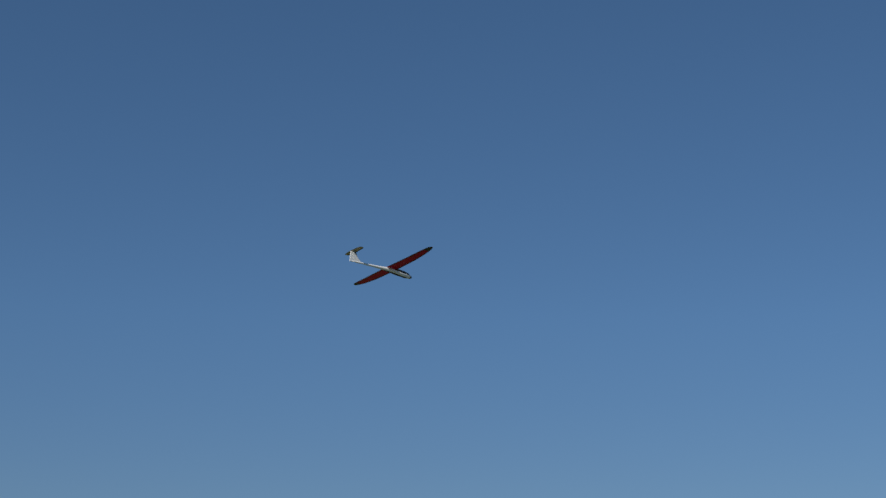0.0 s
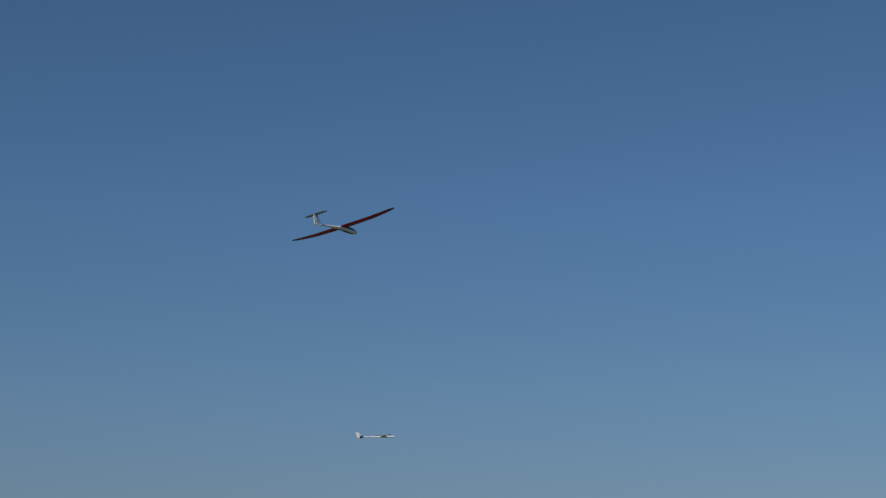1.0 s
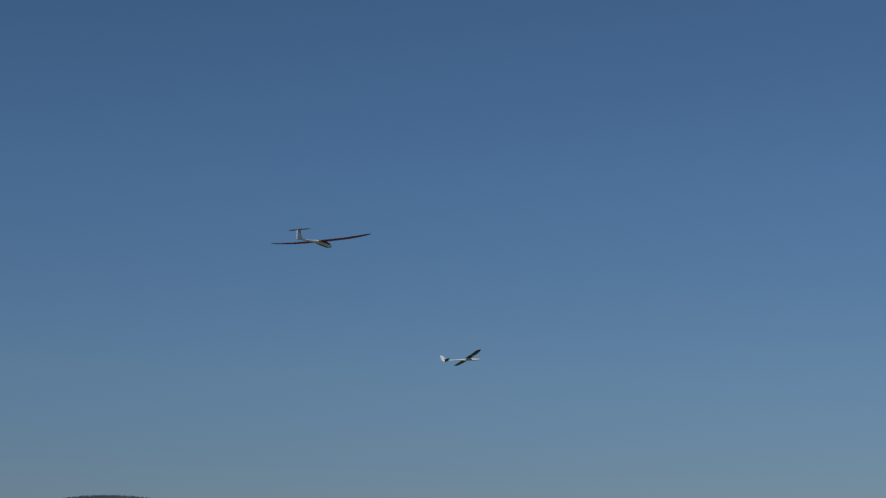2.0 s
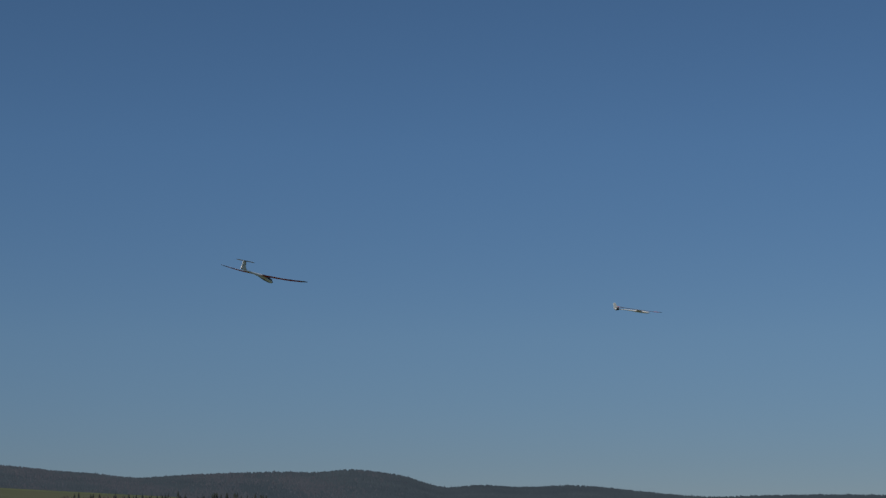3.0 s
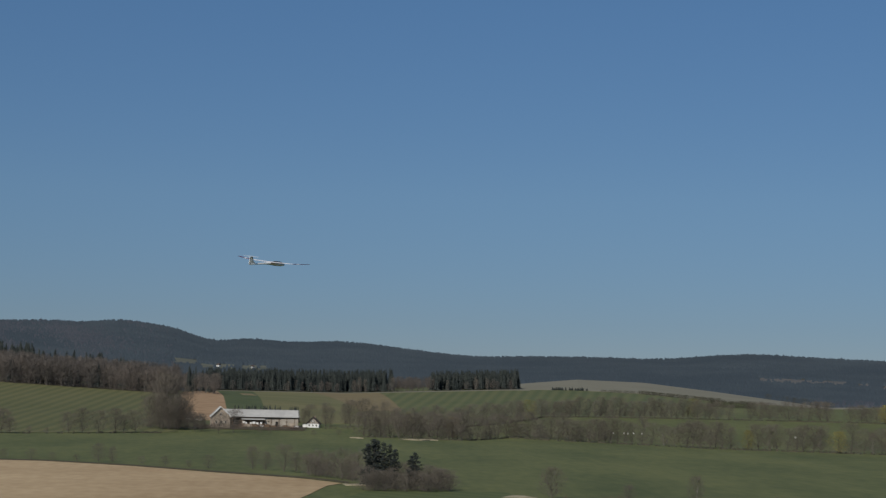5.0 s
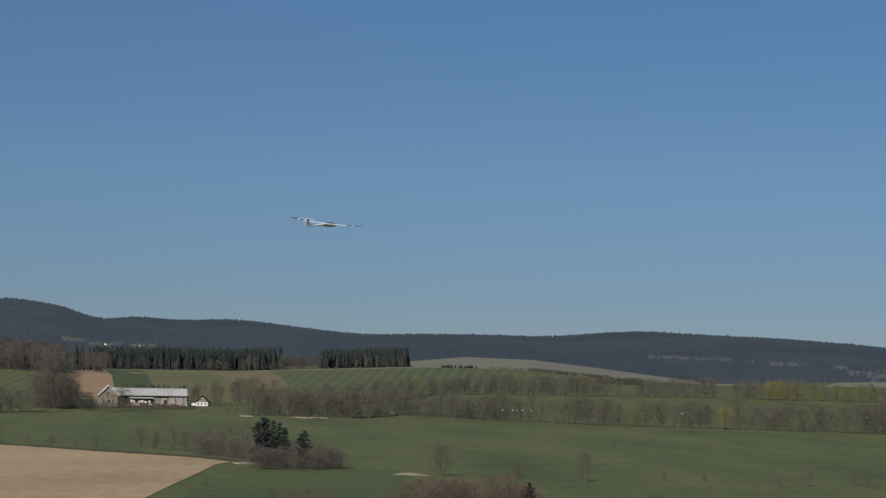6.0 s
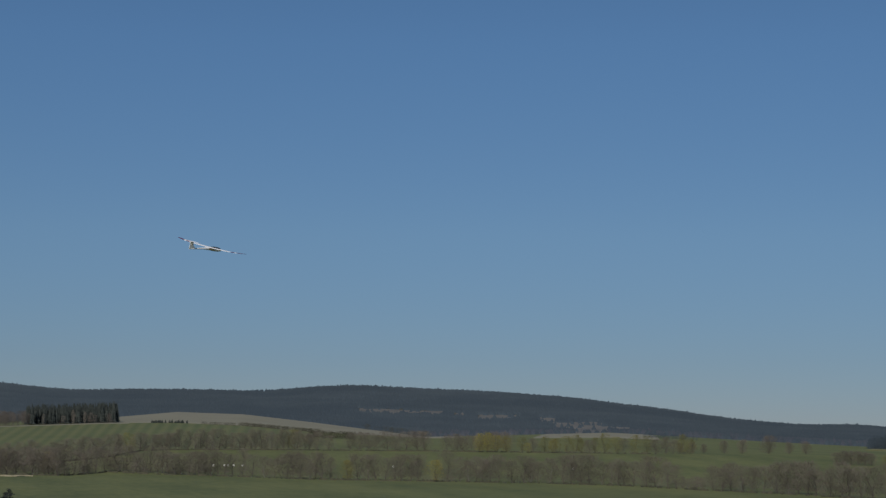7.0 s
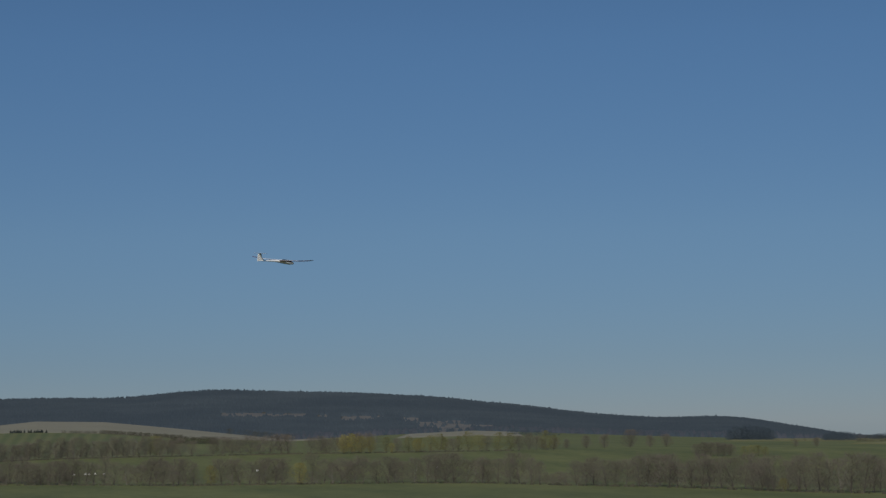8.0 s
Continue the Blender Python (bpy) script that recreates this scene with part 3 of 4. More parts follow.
def make_rows():
    b = 0.6
    while b < 33:
        if not any(abs(b - q) < 0.3 for q in (14.77, 12.1)):
            h = tree_rng.uniform(9.5, 14.0)
            if 22.0 < b < 23.0:
                h *= 0.45
            kind = BIRCH_MESH if tree_rng.random() < 0.07 else (BARE_MESH + ROUND_MESH if b > 9 else BARE_MESH)
            plant("birch_tree" if kind is BIRCH_MESH else "bare_tree", kind, b, near_row_r(b) + tree_rng.uniform(-1, 14), h,
                  "slender pale-stemmed birch without leaves in the meadow row" if kind is BIRCH_MESH else "bare grey-brown tree in the row along the meadow",
                  "trees along the stream", tree_rng.uniform(1.0, 1.4))
        b += tree_rng.uniform(0.10, 0.28) if b < 8 else tree_rng.uniform(0.16, 0.42)
    b = 1.6
    while b < 22.6:
        gap = 11.6 < b < 12.1 or 14.6 < b < 14.9 or 16.9 < b < 17.3
        if not gap:
            leaf = tree_rng.random() < (0.04 if b < 15.8 else 0.65 if 18.1 < b < 20.7 else 0.25)
            h = tree_rng.uniform(9.5, 13.5) * (0.9 if b > 17 else 1)
            plant("leafing_tree" if leaf else "bare_tree", LEAF_MESH if leaf else (BARE_MESH if b < 10.5 else ROUND_MESH), b, far_row_r(b) + tree_rng.uniform(-3, 8), h,
                  "tree with thin yellow-green spring leaves in the far row" if leaf else "bare brown tree in the far row",
                  "trees along the far lane", tree_rng.uniform(0.9, 1.25))
        b += tree_rng.uniform(0.10, 0.26) if b < 11 else tree_rng.uniform(0.15, 0.36)
    for b, r, h in ((14.78, 812, 9.6), (12.12, 826, 8.8), (3.3, 900, 10.5), (16.1, 1128, 11.5), (16.35, 1130, 11.5), (16.62, 1129, 10.5), (16.9, 1131, 9.5), (17.55, 1130, 6.0), (29.2, 650, 4.5), (18.3, 1132, 8.5)):
        plant("yellow_tree", YELLOW_MESH, b, r, h, "small tree with fresh yellow-green leaves", "", 1.05)
    for b, h in ((22.1, 5.5), (22.45, 6), (22.8, 5), (23.4, 7), (23.95, 7.5), (24.7, 10), (25.3, 6.5), (25.8, 7), (29.6, 4), (30.2, 5)):
        plant("bare_tree", DENSE_MESH, b, 1180, h * 1.2, "lone bare tree in the far meadow", "trees in the far meadow", 1.25)
    for b, h in ((26.7, 7), (26.9, 8), (27.1, 8), (27.3, 8), (27.5, 7.5), (27.68, 7), (28.1, 5.5), (28.3, 6), (28.5, 6), (28.7, 5)):
        plant("shrub", DENSE_MESH if b < 28 else LEAF_MESH, b, 1040, h, "brown rounded shrub in a clump" if b < 28 else "yellow-green shrub in a clump", "shrubs in the far meadow", 1.35, "shrub")
    for b, h in ((0.28, 14), (0.46, 17), (0.62, 15), (1.45, 16), (3.1, 12), (3.95, 15), (4.3, 13), (-1.7, 12), (-4.3, 15)):
        plant("birch_tree", BIRCH_MESH, b, 1899, h, "pale-stemmed birch standing before dark spruces", "birches before the spruces", 0.55)
    # row along the lane on the left
    for b, r, h in ((-13.3, 860, 11), (-11.65, 888, 10), (-10.35, 895, 11.5), (-10.1, 897, 10.5), (-9.85, 890, 7), (-8.15, 912, 9), (-7.75, 915, 11),
                    (-7.3, 920, 10), (-6.8, 930, 11), (-6.55, 935, 8), (-6.2, 940, 10), (-4.45, 915, 9), (-4.25, 925, 8), (-3.75, 905, 9.5), (-3.3, 915, 11), (-9.3, 900, 3), (-8.8, 905, 2.5), (-12.4, 880, 3)):
        plant("bare_tree", ROUND_MESH, b, r * 0.952 if b < -6 else r, h * 1.12, "bare dark tree along the lane", "trees along the lane", 0.98)
    # tall group beside the farm
    for b, r, h in ((-5.2, 936, 29), (-5.5, 945, 25), (-4.95, 940, 23), (-5.75, 934, 17), (-5.4, 930, 18), (-5.0, 928, 18), (-4.75, 932, 15), (-5.2, 926, 13)):
        plant("bare_tree", DENSE_MESH, b, r, h, "tall bare grey tree with a dense crown beside the farm", "tall farm trees", 0.92)
    for b, h in ((-1.2, 8), (-1.02, 10), (-0.55, 11), (-0.42, 9), (0.05, 11), (0.2, 12.5), (0.45, 12), (0.65, 13), (0.95, 10), (1.25, 12), (1.6, 9)):
        plant("bare_tree", BARE_MESH, b, 1004, h * 1.22, "bare tree behind the small house", "trees behind the house", 1.0)
    for b, r, h in ((-5.0, 949, 12), (-4.85, 951, 10), (-4.68, 950, 8.5), (-4.5, 952, 7.5), (-4.33, 953, 6.5), (-4.2, 953, 5)):
        plant("bare_tree", BARE_MESH + ROUND_MESH, b, r, h, "bare brown tree beside the barn wing", "trees beside the barn wing", 1.2)
    yard_rng = random.Random(17)
    for i in range(30):
        b = -4.35 + 3.0 * (i + yard_rng.random()) / 30
        plant("shrub", BUSH_MESH if yard_rng.random() < 0.6 else BROWN_BUSH_MESH, b, yard_rng.uniform(940, 964), yard_rng.uniform(1.4, 2.9) * (1.15 if b < -3 else 0.9), "low leafless brown shrub before the barn", "shrubs before the barn", yard_rng.uniform(1.7, 2.4), "shrub")
    for b, h in ((-0.55, 1.3), (-0.4, 1.6), (-0.25, 1.3), (-0.05, 1.5), (0.12, 1.8), (0.3, 1.5)):
        plant("shrub", BROWN_BUSH_MESH, b, 972, h, "low brown shrub along the garden of the small house", "garden shrubs", 2.2, "shrub")
    for b, r, h in ((-0.9, 905, 2.6), (-0.15, 915, 2.8), (-2.5, 915, 2.6), (-2.2, 918, 2.3)):
        plant("shrub", BROWN_BUSH_MESH, b, r, h, "low brown shrub in the meadow below the farm", "meadow shrubs", 1.5, "shrub")
    # edge of the tilled field
    for b, r, h in ((-12.6, 622, 7), (-12.2, 618, 4), (-11.3, 596, 7.5), (-11.0, 594, 4.5), (-10.0, 590, 3), (-9.2, 582, 3.4), (-8.6, 580, 2.4), (-7.25, 566, 6), (-6.85, 566, 5), (-6.0, 556, 2.6),
                    (-5.3, 545, 3.2), (-4.0, 536, 4), (-2.7, 536, 7), (-2.3, 532, 5.5), (-1.75, 525, 8), (-1.4, 520, 6), (-7.9, 572, 2.2), (-4.6, 540, 2.2)):
        plant("shrub" if h < 5 else "bare_tree", BROWN_BUSH_MESH if h < 5 else BARE_MESH, b, r, h, "thin bare shrub at the field edge" if h < 5 else "small bare tree at the field edge",
              "field edge growth", 1.2, "shrub" if h < 5 else "tree")
    for b, r, h in ((-1.0, 505, 6), (-0.7, 500, 7.5), (-0.35, 495, 7), (0.0, 488, 8.5), (0.3, 480, 7.5), (0.55, 470, 8.5), (0.85, 462, 7), (1.25, 452, 8), (1.6, 448, 6.5), (1.9, 446, 7),
                    (2.2, 444, 6), (2.6, 442, 6.5), (2.95, 440, 5.5), (3.2, 440, 4), (0.75, 455, 5), (1.5, 445, 5.5)):
        plant("bare_tree", BARE_MESH + BROWN_BUSH_MESH, b, r, h, "bare brown tree in the thicket round the pines", "thicket round the pines", 1.15)
    for b, r, h, n in ((6.32, 421, 7.0, 0), (10.6, 412, 6.2, 1), (8.6, 420, 3.5, 0), (17.25, 414, 4.0, 0), (16.4, 416, 2.0, 0), (18.6, 424, 3.4, 0), (18.95, 420, 2.4, 0), (20.4, 412, 3.0, 0), (13.0, 420, 1.8, 0), (14.2, 422, 1.5, 0)):
        plant("birch_tree" if n == 1 else "bare_tree", BIRCH_MESH if n == 1 else ROUND_MESH, b, r, h * 1.08,
              "small pale-stemmed birch in the open meadow" if n == 1 else "small bare tree in the open meadow", "meadow trees", 1.05)
    for _ in range(26):
        b = tree_rng.uniform(-1.2, 3.3)
        r = float(np.interp(b, [-1.2, 0, 3.3], [512, 484, 440])) + tree_rng.uniform(-4, 12)
        plant("shrub", BROWN_BUSH_MESH, b, r, tree_rng.uniform(3.0, 6.0), "bare brown shrub in the thicket round the pines", "thicket round the pines", 1.3, "shrub")
    for _ in range(14):
        plant("shrub", BUSH_MESH, tree_rng.uniform(4.9, 9.0), tree_rng.uniform(304, 318), tree_rng.uniform(4.2, 6.2), "dense reddish-brown leafless shrub", "reddish shrubs", 1.3, "shrub")
    for _ in range(14):
        plant("shrub", BROWN_BUSH_MESH, tree_rng.uniform(0.6, 2.7), tree_rng.uniform(434, 441), tree_rng.uniform(3.6, 6.2), "bare brown shrub in the thicket round the pines", "thicket round the pines", 1.3, "shrub")
    # reddish shrubs in front
    for b, r, h in ((4.6, 318, 3.2), (5.2, 315, 5.2), (5.8, 312, 6.3), (6.3, 308, 6.2), (6.8, 312, 6.6), (7.3, 308, 6.2), (7.8, 312, 6.8), (8.3, 310, 7.2), (8.7, 306, 5.6), (9.2, 308, 4.0),
                    (1.2, 325, 3.0), (1.8, 322, 3.2), (2.3, 322, 3.6), (2.8, 322, 3.0), (-0.6, 330, 1.8)):
        plant("shrub", BUSH_MESH, b, r, h, "dense reddish-brown leafless shrub", "reddish shrubs", 1.25, "shrub")


def make_conifers():
    rng = random.Random(7)
    pines = [tree_kind(p, M_SPRUCE, M_BARK, "pine") for p in PINES]
    for b, r, h, w in ((0.74, 452, 10.4, 0.95), (0.90, 449, 11.6, 0.95), (1.08, 451, 11.0, 0.9), (1.26, 447, 10.7, 0.95), (1.44, 449, 10.2, 0.9), (1.58, 446, 9.4, 0.85), (2.05, 444, 8.0, 0.95), (2.2, 443, 8.7, 1.0), (8.95, 300, 5.6, 1.2)):
        x, y, z = at(b, r)
        ob = thing("conifer_tree", Matrix.Translation((x, y, z)) @ pose(0, 0, 0, 0, 0, rng.uniform(0, 360)), "dark green conifer standing above bare shrubs", "tree", "dark conifers")
        ob.scale = (h * w, h * w, h)
        tm, cm = rng.choice(pines)
        part("trunk", tm, ob)
        part("crown", cm, ob)
    # dark spruce belts
    places = []
    for a0, a1, r0, r1, n, h0, h1 in ((-4.1, 1.45, 1905, 2010, 660, 17, 25), (2.6, 5.25, 1905, 1990, 320, 15, 22), (-12.4, -9.0, 1500, 1560, 30, 20, 27), (-10.9, -9.3, 1560, 1640, 60, 22, 29), (-9.0, -6.5, 1520, 1580, 26, 22, 27), (-7.6, -4.0, 1560, 1640, 60, 17, 24), (-4.74, -4.64, 1500, 1520, 3, 20, 23), (-15.0, -5.5, 1388, 1410, 46, 10, 20),
                                      (-15.0, -11.0, 1490, 1540, 50, 20, 25), (-3.3, -1.35, 1036, 1042, 40, 8.2, 9.6), (6.25, 7.35, 1902, 1908, 50, 2.4, 3.9)):
        for _ in range(n):
            b, r = rng.uniform(a0, a1), rng.uniform(r0, r1)
            h = rng.uniform(h0, h1)
            x, y, z = at(b, r)
            places.append((rng.randrange(3), x, y, z, h * (1.3 if a1 < -5 else 2.0 if h1 < 5 else 0.98), h, rng.uniform(0, 6.28)))
    merged("spruce_belt", SPRUCES, places, M_SPRUCE, "belt of tall dark green spruces behind the fields", "forest")
    # rounded copses at the foot of the hills
    places = []
    for a0, a1, r0, r1, n, h0, h1 in ((27.6, 28.95, 1660, 1750, 200, 7, 16), (30.4, 31.4, 1560, 1640, 130, 5, 9), (31.75, 34, 1700, 1850, 220, 4, 8.5), (21.0, 22.6, 1950, 2040, 110, 3, 6.5), (17.0, 27.5, 2380, 2480, 200, 4, 8)):
        for _ in range(n):
            b, r = rng.uniform(a0, a1), rng.uniform(r0, r1)
            h = rng.uniform(h0, h1) * (1 - 0.4 * abs(2 * (b - a0) / (a1 - a0) - 1) ** 3)
            x, y, z = at(b, r)
            places.append((rng.randrange(3), x, y, z - h * 0.1, h * 1.3, h, rng.uniform(0, 6.28)))
    # the copses share the haze-blue forest colour
    merged("hill_copse", [crown for _, crown in SCRUB], places, M_HILL_HAZE, "rounded dark copse at the foot of the hills", "copse")
    # brown wood
    places = []
    crowns = []
    for (tv, tf), (cv, cf) in WOOD:
        k = len(tv)
        crowns.append((tv + cv, tf + [tuple(i + k for i in f) for f in cf]))
    scrub = [crown for _, crown in SCRUB]
    for a0, a1, r0, r1, n, h0, h1 in ((-15.8, -11.6, 1240, 1390, 240, 9, 17), (-15.5, -5.0, 1383, 1400, 170, 17, 24), (-15.5, -5.0, 1400, 1500, 430, 20, 27), (-5.6, -3.8, 1500, 1760, 80, 15, 21), (1.4, 2.8, 1910, 1950, 60, 13, 19), (-4.0, 5.1, 1902, 1906, 34, 9, 15)):
        for _ in range(n):
            b, r = rng.uniform(a0, a1), rng.uniform(r0, r1)
            h = rng.uniform(h0, h1) * 0.9
            x, y, z = at(b, r)
            places.append((rng.randrange(len(crowns)), x, y, z - 0.3, h * 0.95, h, rng.uniform(0, 6.28)))
    merged("brown_wood", crowns, places, M_TWIG_WOOD, "leafless brown broadleaf wood above the striped field", "forest")
    # brushwood under the rows
    places = []
    for a0, a1, fn, n, h0, h1 in ((0.4, 33, near_row_r, 380, 1.2, 3.6), (0.4, 8, near_row_r, 130, 3.0, 7.0), (8, 33, near_row_r, 90, 3.0, 6.0), (1.8, 22.5, far_row_r, 230, 1.0, 2.6), (9, 22.5, far_row_r, 320, 0.8, 1.3), (8, 33, near_row_r, 90, 0.7, 1.2), (-16.5, -5, lane_r, 130, 0.7, 1.5), (2, 10, far_row_r, 90, 3, 7.5), (-4.5, -1.1, yard_r, 120, 1.2, 2.8), (-6.2, -4.4, yard_r, 50, 2.0, 5.0), (-0.6, 0.5, yard_r, 24, 0.8, 2.0), (-15.5, -5.0, lambda b: 1380.0, 260, 3.0, 8.0), (-15.8, -11.5, lambda b: 1240.0, 130, 3.0, 9.0), (-4.0, 5.2, lambda b: 1899.0, 120, 1.5, 4.0)):
        for _ in range(n):
            b = rng.uniform(a0, a1)
            h = rng.uniform(h0, h1)
            x, y, z = at(b, fn(b) + rng.uniform(2, 14))
            places.append((rng.randrange(len(scrub)), x, y, z - 0.2, h * 1.5, h * 1.1, rng.uniform(0, 6.28)))
    merged("brushwood", scrub, places, M_TWIG_WOOD, "low brown brushwood under the meadow trees", "brushwood")
    # hedges
    places = []
    for a0, a1, r0, r1, n, h0, h1 in ((7.7, 8.9, 1895, 1905, 90, 2.4, 3.6), (8.9, 11.3, 1890, 1915, 330, 3.2, 4.8), (10.95, 12.3, 1570, 1600, 110, 5, 7.5), (12.6, 15.0, 2300, 2420, 40, 6, 9), (31.4, 34, 1420, 1480, 130, 3, 6), (28.9, 31.5, 1500, 1520, 40, 1.5, 3)):
        for _ in range(n):
            b, r = rng.uniform(a0, a1), rng.uniform(r0, r1)
            h = rng.uniform(h0, h1)
            x, y, z = at(b, r)
            places.append((rng.randrange(len(scrub)), x, y, z - 0.3, h * 1.3, h, rng.uniform(0, 6.28)))
    merged("field_hedge", scrub, places, M_SCRUB, "leafless brown hedge between the fields", "hedge")


def ditch(name, b0, b1, fn, step, h0, h1, gaps, label):
    """A low uneven ridge of dead growth along a row of trees, broken here and there."""
    rng = random.Random(name)
    verts, faces, b, joined = [], [], b0, False
    while b < b1:
        if rng.random() < gaps:
            joined = False
        else:
            r, h, k = fn(b) + rng.uniform(-0.6, 0.6), rng.uniform(h0, h1), len(verts)
            for dr, up in ((-1.6, -0.15), (-0.9, 0.7), (0.2, 1.0), (1.6, 0.8), (2.6, -0.15)):
                x, y, z = at(b, r + dr)
                verts.append((x, y, z + (h * up * rng.uniform(0.8, 1.2) if up > 0 else up)))
            if joined:
                faces += [(k + i, k + i + 1, k + i - 4, k + i - 5) for i in range(4)]
            joined = True
        b += step * rng.uniform(0.6, 1.4)
    tagged(new(name, mesh_from(name, verts, faces, [M_SCRUB])), label, "scrub", kind="stuff")


def make_ditches():
    # the first two ridges stand in for the shadow line below the trees
    ditch("ditch_scrub", 0.6, 33, lambda b: near_row_r(b) - 1.0, 0.06, 0.25, 1.1, 0.15, "low scrub coloured dark for the shadow line at the foot of the meadow trees")
    ditch("lane_scrub", 2.4, 21.4, lambda b: far_row_r(b) - 3.0, 0.05, 0.35, 1.1, 0.06, "low scrub coloured dark for the shadow line along the far lane")
    ditch("verge_scrub", -16.5, -5.4, lambda b: lane_r(b) - 3.0, 0.07, 0.2, 1.0, 0.3, "dark low scrub along the lane by the striped field")


CLEARINGS = [(-5.2, -4.45, 0.56, 0.70), (-4.4, -3.3, 0.45, 0.55), (-3.15, -2.35, 0.42, 0.54), (12.4, 13.8, 0.40, 0.47), (13.8, 15.0, 0.37, 0.43), (16.0, 17.3, 0.24, 0.32),
             (15.3, 15.7, 0.33, 0.38), (18.3, 18.9, -0.04, 0.10), (17.8, 18.4, 0.16, 0.25), (18.9, 19.8, -0.16, -0.04), (18.85, 19.8, 0.02, 0.13), (19.7, 20.6, -0.12, 0.0)]


def slope_r(b, el):
    """Distance at which the far slope shows under the elevation el."""
    rs = np.arange(2600, 4300, 10.0)
    e = np.degrees(np.arctan2(land(b, rs) - EYE, rs))
    return float(rs[int(np.argmax(e > el))])


def make_clearings():
    for i, (b0, b1, e0, e1) in enumerate(CLEARINGS):
        r0, r1 = slope_r((b0 + b1) / 2, e0 - 0.1), slope_r((b0 + b1) / 2, e1)
        sheet("clearing_%d" % (i + 1), lin(8), lin(8), quad(b0, b1, b0 + 0.1, b1 + 0.1, r0, r1), M_GLADE if b0 < 5 else M_FELLED, "open grassy clearing in the hill forest" if b0 < 5 else "brown felled strip in the hill forest", 0.6)


def make_hill_forest():
    """Spruce forest on the far ridge: small cones, left open at the clearings."""
    rng = np.random.default_rng(3)
    n, m = 125000, 9000
    b = np.concatenate([rng.uniform(-23, 36, n), rng.uniform(-11.8, -4.3, m)])
    r = np.sqrt(np.concatenate([rng.uniform(2480.0 ** 2, 4420.0 ** 2, n), rng.uniform(1760.0 ** 2, 2480.0 ** 2, m)]))
    n += m
    el = np.degrees(np.arctan2(land(b, r) - EYE, r))
    keep = np.ones(n, bool)
    for b0, b1, e0, e1 in CLEARINGS:
        wave = 0.012 * np.sin(b * 9) + 0.008 * np.sin(b * 31)
        keep &= ~((b + wave * 2 > b0) & (b + wave * 3 < b1) & (el + wave > e0 - 0.09) & (el + wave < e1) & (rng.random(n) < 0.975))
    b, r = b[keep], r[keep]
    n = len(b)
    z = land(b, r)
    x, y = r * np.sin(np.radians(b)), r * np.cos(np.radians(b))
    patch = 0.5 + 0.5 * np.sin(b * 1.7 + r * 0.004) * np.cos(b * 0.6 - r * 0.0021)
    h = rng.uniform(6.5, 8.2, n) * (0.9 + 0.2 * patch)
    h = np.where(rng.random(n) < 0.04, h * 1.25, h)
    w = h * rng.uniform(0.60, 0.80, n)
    turn = rng.uniform(0, 6.28, n)
    sides = 4
    V = np.zeros((n, sides + 1, 3))
    for i in range(sides):
        a = turn + 2 * math.pi * i / sides
        V[:, i] = np.stack([x + w * np.cos(a), y + w * np.sin(a), z - 1], -1)
    V[:, -1] = np.stack([x, y, z + h], -1)
    f = [(i, (i + 1) % sides, sides) for i in range(sides)]
    Fa = (np.array(f)[None] + (np.arange(n) * (sides + 1))[:, None, None]).reshape(-1, 3)
    me = bpy.data.meshes.new("hill_forest")
    me.vertices.add(V.size // 3)
    me.vertices.foreach_set("co", V.ravel())
    me.loops.add(Fa.size)
    me.loops.foreach_set("vertex_index", Fa.ravel().astype(np.int32))
    me.polygons.add(len(Fa))
    me.polygons.foreach_set("loop_start", np.arange(0, Fa.size, 3, dtype=np.int32))
    me.update(calc_edges=True)
    me.polygons.foreach_set("use_smooth", [True] * len(me.polygons))
    up = np.zeros((n, sides + 1, 3))
    for i in range(sides):
        a = turn + 2 * math.pi * i / sides
        up[:, i] = np.stack([0.5 * np.cos(a), 0.5 * np.sin(a), np.full(n, 0.866)], -1)
    up[:, -1, 2] = 1.0
    me.normals_split_custom_set_from_vertices(up.reshape(-1, 3).tolist())
    # both forest colours carry painted haze
    me.materials.append(M_HILL_HAZE)
    me.materials.append(M_HILL_BROWN_HAZE)
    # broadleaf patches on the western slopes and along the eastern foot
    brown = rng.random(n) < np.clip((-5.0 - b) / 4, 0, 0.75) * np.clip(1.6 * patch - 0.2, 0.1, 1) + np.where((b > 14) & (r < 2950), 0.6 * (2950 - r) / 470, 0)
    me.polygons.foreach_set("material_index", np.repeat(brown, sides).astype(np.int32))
    tagged(new("hill_forest", me), "dark spruce forest covering the far hills, blue haze mixed into its colour", "forest", kind="stuff")


make_rows()
make_conifers()
make_ditches()
make_clearings()
make_hill_forest()


# ---- farm ----
def gable_mesh(name, mat, x0, x1, y, z0, zr, thick=0.3):
    """Gable wall in the plane y, from x0 to x1, eaves z0, ridge zr."""
    bm = bmesh.new()
    xm = (x0 + x1) / 2
    f = [bm.verts.new(p) for p in ((x0, y, 0), (x1, y, 0), (x1, y, z0), (xm, y, zr), (x0, y, z0))]
    b = [bm.verts.new((v.co.x, y + thick, v.co.z)) for v in f]
    bm.faces.new(f)
    bm.faces.new(b[::-1])
    for i in range(5):
        bm.faces.new((f[i], f[(i + 1) % 5], b[(i + 1) % 5], b[i]))
    return bm_mesh(name, bm, mat)


